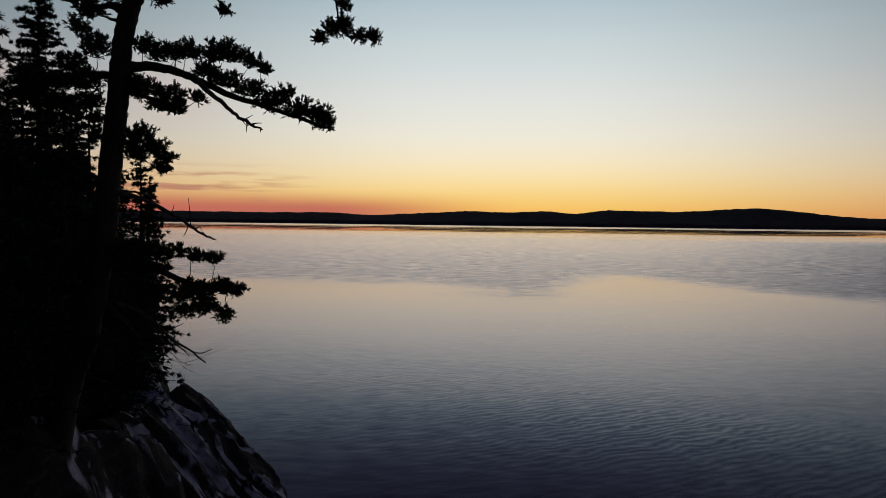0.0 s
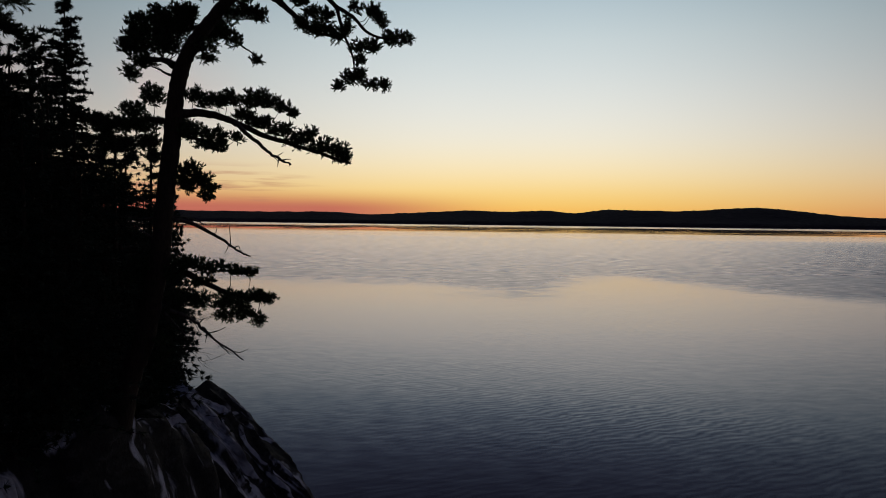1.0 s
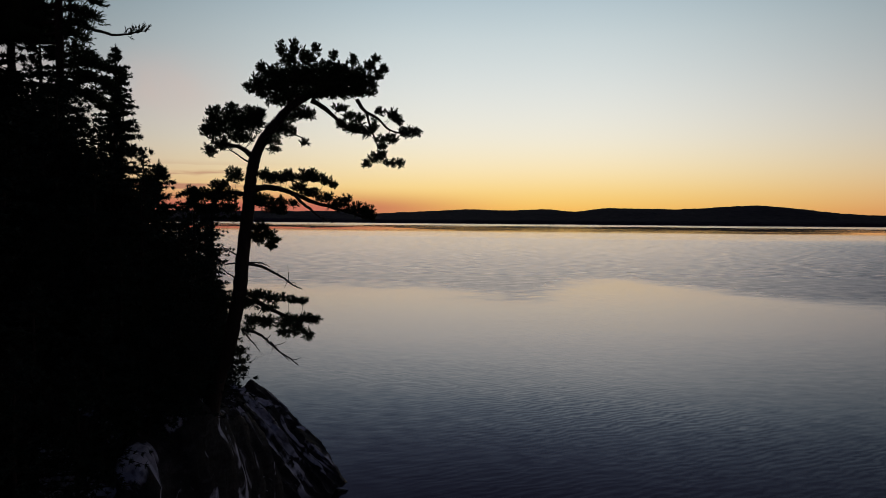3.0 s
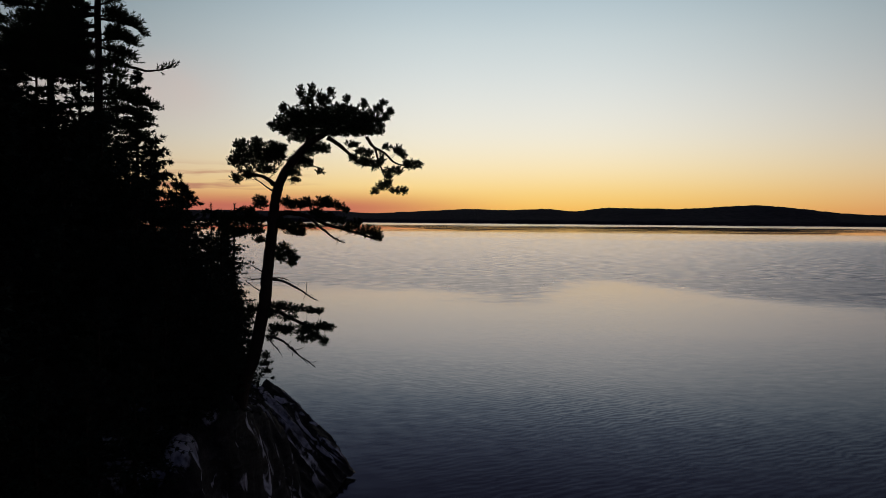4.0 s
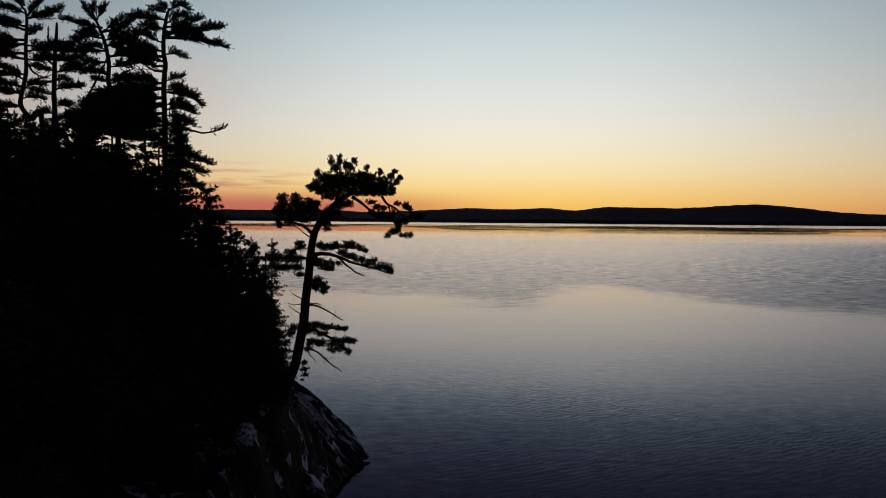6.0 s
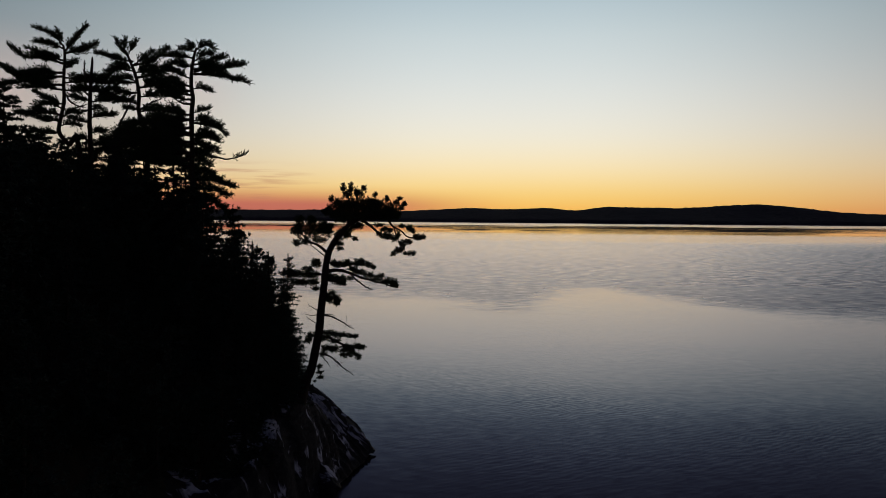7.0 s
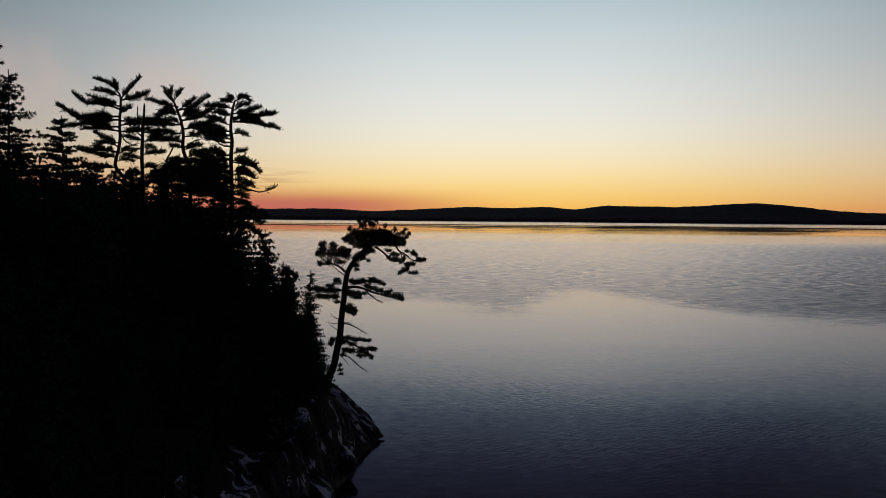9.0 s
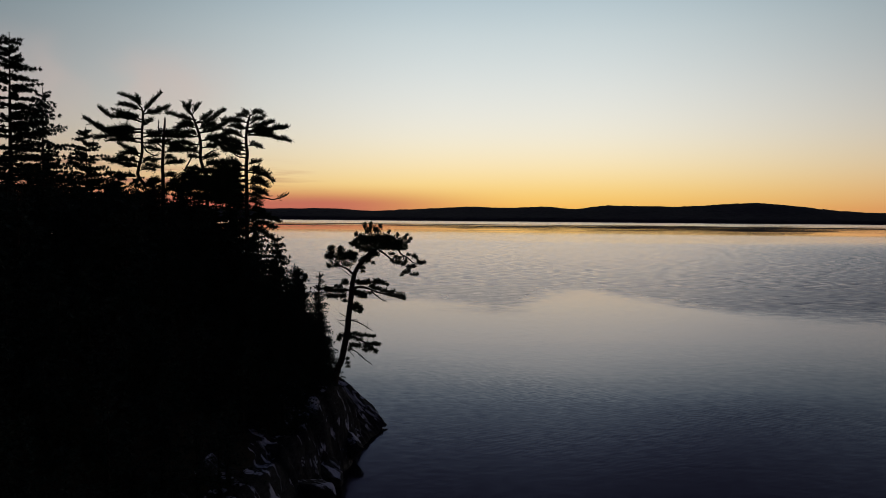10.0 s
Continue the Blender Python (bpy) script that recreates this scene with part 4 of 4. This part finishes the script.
pine.bough([(-17.8, 16.89), (-18.71, 17.11), (-19.68, 17.2), (-20.19, 17.61)], -0.05, 0.6)
pine.bough([(-17.8, 17.02), (-18.71, 17.27), (-19.39, 17.52)], -0.01, 0.5)
pine.bough([(-17.81, 16.48), (-18.86, 16.47), (-19.82, 16.4), (-20.6, 16.77), (-20.95, 16.98)], -0.24, 0.7)
pine.bough([(-17.81, 16.32), (-18.75, 16.26), (-19.76, 16.27), (-20.45, 16.53)], 0.16, 0.7)
pine.bough([(-17.88, 15.94), (-18.69, 15.99), (-19.63, 16.05), (-20.32, 15.91)], -0.27, 0.7)
pine.bough([(-17.88, 15.72), (-18.71, 15.84), (-19.67, 15.83)], -0.08, 0.6)
pine.bough([(-17.81, 16.26), (-17.09, 16.23), (-16.34, 16.36)], 0.01, 0.5)
pine.bough([(-17.81, 16.04), (-17.08, 16.07), (-16.35, 16.13)], -0.05, 0.5)
pine.bough([(-17.81, 15.72), (-17.11, 15.69), (-16.4, 15.82)], 0.06, 0.5)
pine.bough([(-17.9, 16.61), (-17.54, 16.84), (-17.39, 17.01)], 0.17, 0.4)
pine.bough([(-17.92, 14.64), (-18.79, 14.74), (-19.5, 14.65), (-20.13, 14.75)], 0.32, 0.7)
pine.bough([(-17.92, 14.92), (-18.54, 15.11), (-18.99, 14.91)], -0.15, 0.7)
pine.bough([(-17.92, 15.11), (-18.42, 15.24), (-18.86, 15.44), (-19.21, 15.63)], 0.1, 0.5)
pine.bough([(-17.99, 14.35), (-18.61, 14.41), (-19.15, 14.48)], 0.14, 0.7)
pine.bough([(-18.06, 13.84), (-18.62, 13.8), (-19.13, 13.89)], -0.15, 0.6)
pine.bough([(-17.92, 14.54), (-17.46, 14.72), (-16.91, 14.65)], -0.35, 0.4)
pine.bough([(-18.03, 14.16), (-17.6, 14.27), (-17.36, 14.15)], 0.33, 0.4)
pine.dead([(-17.81, 15.59), (-17.45, 15.12), (-16.92, 14.97)], 0.1, 0.055)
pine.dead([(-17.82, 14.7), (-17.35, 14.93), (-16.82, 15.13)], 0.1, 0.055)


def spruce(label, seed, foot, height, reach, gaps=0.15, fine=1.0, sprays=9, blade=(0.20, 0.032)):
    """A narrow spruce: whorls of drooping boughs with flat sprays."""
    rng = np.random.default_rng(seed)
    tree = new("spruce_tree")
    tree.location = foot
    tagged(tree, label, "tree", "young spruces on the slope" if "young" in label else "")
    stem = curve([(0, 0, -0.4), (rng.normal() * 0.04, rng.normal() * 0.04, height * 0.5), (0, 0, height)], 8)
    shape = Shape()
    shape.tube(stem, np.linspace(0.015 * height + 0.01, 0.012, len(stem)), 7, rng, 0.04)
    wood = shape
    places, axes, tops, topax = [], [], [], []
    z = 0.08 * height
    while z < height * 0.98:
        s = z / height
        full = reach * (1 - s) ** 0.75 + 0.10
        for q in range(rng.integers(4, 8) + (3 if fine > 1 else 0)):
            if rng.random() < gaps:
                continue
            a = rng.uniform(0, 2 * np.pi)
            l = full * rng.uniform(0.55, 1.15)
            out = np.array([np.cos(a), np.sin(a), 0])
            root = np.array([0, 0, z + rng.normal() * 0.08])
            lift = 0.35 * s - 0.12
            line = curve([root, root + out * l * 0.5 + np.array([0, 0, lift * l * 0.5]), root + out * l + np.array([0, 0, (lift - 0.05) * l])], 3 if fine >= 1 else 1)
            wood.tube(line, np.linspace(0.012 * l + 0.006, 0.004, len(line)), 3)
            across = np.cross(out, (0, 0, 1))
            steps = max(3, int(l / (0.13 / fine)))
            for g in np.linspace(0.18, 1, steps):
                p = line[int(g * (len(line) - 1))] + rng.normal(size=3) * 0.02
                w = 0.9 * (1.1 - g)
                for sign in (-1, 1):
                    places.append(p)
                    axes.append(out * 0.55 + across * sign * w + np.array([0, 0, -0.12 + 0.2 * rng.random()]))
        z += rng.uniform(0.20, 0.36) * (0.55 + 0.06 * height)
    v = blades(rng, np.array(places), np.array(axes), sprays + 2, *blade, 0.6)
    lead = blades(rng, np.array([(0, 0, height * f) for f in np.linspace(0.93, 1.0, 8)]), np.tile((0, 0, 0.8), (8, 1)), 12, 0.12, 0.018, 0.6)
    part("trunk", wood.mesh("trunk", BARK), tree)
    part("crown", needle_mesh("crown", np.vstack([v, lead]), SPRUCE), tree, "dark drooping needle sprays")
    return tree


def spruce_at(label, seed, x, y, top, reach, gaps=0.15, full=9):
    z = land(x, y) - 0.1
    return spruce(label, seed, (x, y, z), top - z, reach, gaps, 1.0 if full < 13 else 1.4, full + 1, (0.17, 0.046) if top > 9 else (0.14, 0.038))


spruce_at("slim spruce with open tiers standing behind the pines", 31, -15.6, 24.3, 15.0, 1.9, 0.1, 13)
spruce_at("dense pointed spruce on the headland", 32, -23.3, 19.0, 17.0, 3.9, 0.02, 15)
spruce_at("spruce with a blunt top among the trees", 33, -24.6, 17.2, 15.6, 2.8, 0.05, 13)
spruce_at("tall narrow spruce with ragged tiers", 34, -20.6, 10.4, 17.9, 3.0, 0.12, 12)
spruce_at("very tall dark spruce with a bushy top", 35, -19.3, 6.0, 19.5, 3.8, 0.05, 13)
for k, (x, y, top, r) in enumerate(((-22.2, 17.6, 15.0, 2.2), (-25.6, 18.4, 15.3, 2.4), (-21.0, 18.6, 14.3, 2.0), (-19.7, 16.2, 14.0, 1.7), (-18.2, 17.0, 13.1, 1.5), (-21.4, 14.2, 13.8, 1.8), (-25.6, 13.6, 15.2, 2.2), (-17.3, 16.4, 13.5, 1.6), (-16.2, 16.2, 13.3, 1.6), (-18.9, 18.2, 13.7, 1.6), (-24.6, 15.4, 14.6, 2.0), (-11.3, 19.0, 9.7, 1.4), (-10.9, 17.2, 9.1, 1.3), (-9.9, 18.6, 7.6, 1.2), (-10.6, 21.4, 8.3, 1.3))):
    spruce_at("dark spruce in the crowd of trees", 90 + k, x, y, top, r, 0.05, 10)
spruce_at("small spruce near the far side of the point", 36, -10.9, 22.6, 7.4, 0.8, 0.05, 13)
spruce_at("small spruce at the top of the bank", 37, -8.6, 15.0, 8.6, 1.2, 0.05, 12)
spruce_at("low bushy spruce above the rocks", 38, -9.6, 19.6, 5.4, 0.9, 0.02, 12)
spruce_at("low bushy spruce above the rocks", 39, -8.9, 17.8, 5.6, 0.9, 0.02, 12)
for k, (x, y, top) in enumerate(((-12.4, 14.0, 13.5), (-13.4, 13.4, 13.7), (-15.2, 14.3, 13.1), (-11.7, 13.7, 12.9), (-18.3, 14.4, 12.9), (-19.6, 15.0, 13.5), (-14.4, 13.6, 13.6), (-17.0, 14.2, 13.0), (-18.5, 15.8, 13.2), (-20.2, 16.8, 13.6), (-18.0, 17.2, 13.8), (-19.3, 17.6, 14.0), (-16.6, 17.0, 13.6), (-20.9, 17.4, 14.4))):
    spruce_at("dense spruce below the tall pines", 80 + k, x, y, top, 2.7, 0.04, 10)
for k, (x, y, top) in enumerate(((-6.1, 8.4, 6.7), (-6.35, 9.2, 7.5), (-6.7, 7.4, 7.2), (-6.9, 8.6, 8.2), (-7.1, 13.0, 6.3), (-7.4, 13.8, 8.6), (-6.1, 7.2, 5.6), (-5.85, 7.9, 5.9), (-6.5, 6.3, 6.4), (-6.4, 5.3, 5.4), (-7.0, 5.2, 6.6), (-6.7, 4.3, 5.6), (-7.0, 3.3, 5.6), (-6.85, 11.2, 8.2), (-6.55, 10.3, 6.9), (-7.2, 12.1, 7.7), (-7.1, 12.6, 5.6), (-8.0, 11.0, 9.2), (-7.6, 10.2, 8.7))):
    z = land(x, y) - 0.1
    spruce("stunted spruce crowding the foot of the pine", 40 + k, (x, y, z), top - z, 1.0, 0.02, 1.5, 6, (0.095, 0.026))


for k, (x, y, top, r) in enumerate(((-8.2, 12.2, 9.0, 1.6), (-8.7, 11.0, 9.8, 1.8), (-9.4, 12.8, 10.6, 2.0), (-9.6, 10.2, 10.8, 2.0), (-8.3, 9.4, 9.0, 1.6), (-10.3, 11.6, 11.2, 2.1), (-7.7, 8.0, 8.0, 1.3), (-9.0, 7.6, 9.6, 1.6))):
    spruce_at("dense dark spruce on the bank behind the lone pine", 120 + k, x, y, top, r, 0.02, 10)


# young trees that cover the slope
def crown_limit(d):
    return float(np.interp(d, (1.4, 2.4, 3.2, 4.5, 5.6, 6.6, 7.8, 16, 30), (4.6, 6.6, 7.6, 8.3, 9.0, 10.4, 12.5, 13.7, 13.4)))


rng = np.random.default_rng(5)
stock = [spruce("young spruce in dense growth on the slope", 50 + i, (0, 0, 0), 4.0, (1.3, 1.0, 1.5)[i], 0.05, 0.7, 2, (0.18, 0.06)) for i in range(3)]
spots = [None] * 3
for x0 in np.arange(-6.4, -34, -1.25):
    for y0 in np.arange(-9, 30, 1.5):
        x, y = x0 + rng.uniform(-0.6, 0.6), y0 + rng.uniform(-0.7, 0.7)
        d = shore(y) - x
        if x > -5.8 - 0.3 * max(0.0, y - 8.7) and y > 6 or d < (2.6 if 0 < y < 10 else 1.4) or (d > 9 and rng.random() < 0.55) or (d > 15 and rng.random() < 0.6) or (x < -24 and y > 12):
            continue
        g = land(x, y)
        h = min(6.4, (crown_limit(d + 0.4) - g) * rng.uniform(0.62 if d < 7.5 else 0.82, 1.0))
        if h < 0.5:
            continue
        i = int(rng.integers(3))
        k = h / 4.0
        w = k * rng.uniform(0.85, 1.25) if h > 2 else k * 1.5
        m = Matrix.Translation((x, y, g - 0.08)) @ Matrix.Rotation(rng.uniform(0, 6.28), 4, "Z") @ Matrix.Diagonal((w, w, k, 1))
        if spots[i] is None:
            spots[i] = m
        else:
            copy_thing(stock[i], m)
for tree, m in zip(stock, spots):
    tree.matrix_basis = m


def bare_shrub(seed, x, y, height):
    """A leafless bush of many forking twigs."""
    rng = np.random.default_rng(seed)
    foot = Vector((x, y, land(x, y) - 0.1))
    bush = new("bare_shrub")
    bush.location = foot
    tagged(bush, "leafless twiggy bush on the bank", "shrub", "bare bushes on the bank")

    def grow(shape, p, d, l, r, depth):
        q = p + d * l
        mid = (p + q) / 2 + rng.normal(size=3) * 0.06 * l
        line = curve([p, mid, q], 3)
        shape.tube(line, np.linspace(r, r * 0.6, len(line)), 4)
        if depth:
            for _ in range(3):
                e = d + rng.normal(size=3) * 0.42 + np.array([0, 0, 0.12])
                grow(shape, line[rng.integers(2, len(line))], e / np.linalg.norm(e), l * rng.uniform(0.55, 0.8), r * 0.6, depth - 1)

    for _ in range(5):
        shape = Shape()
        d = np.array([rng.normal() * 0.28, rng.normal() * 0.28, 1.0])
        grow(shape, np.array([rng.normal() * 0.1, rng.normal() * 0.1, 0.0]), d / np.linalg.norm(d), height * 0.36, 0.028, 4)
        part("stem", shape.mesh("stem", DEADWOOD), bush)


bare_shrub(71, -10.4, 18.2, 4.6)
bare_shrub(72, -10.6, 20.6, 4.2)
bare_shrub(73, -9.4, 16.6, 3.4)
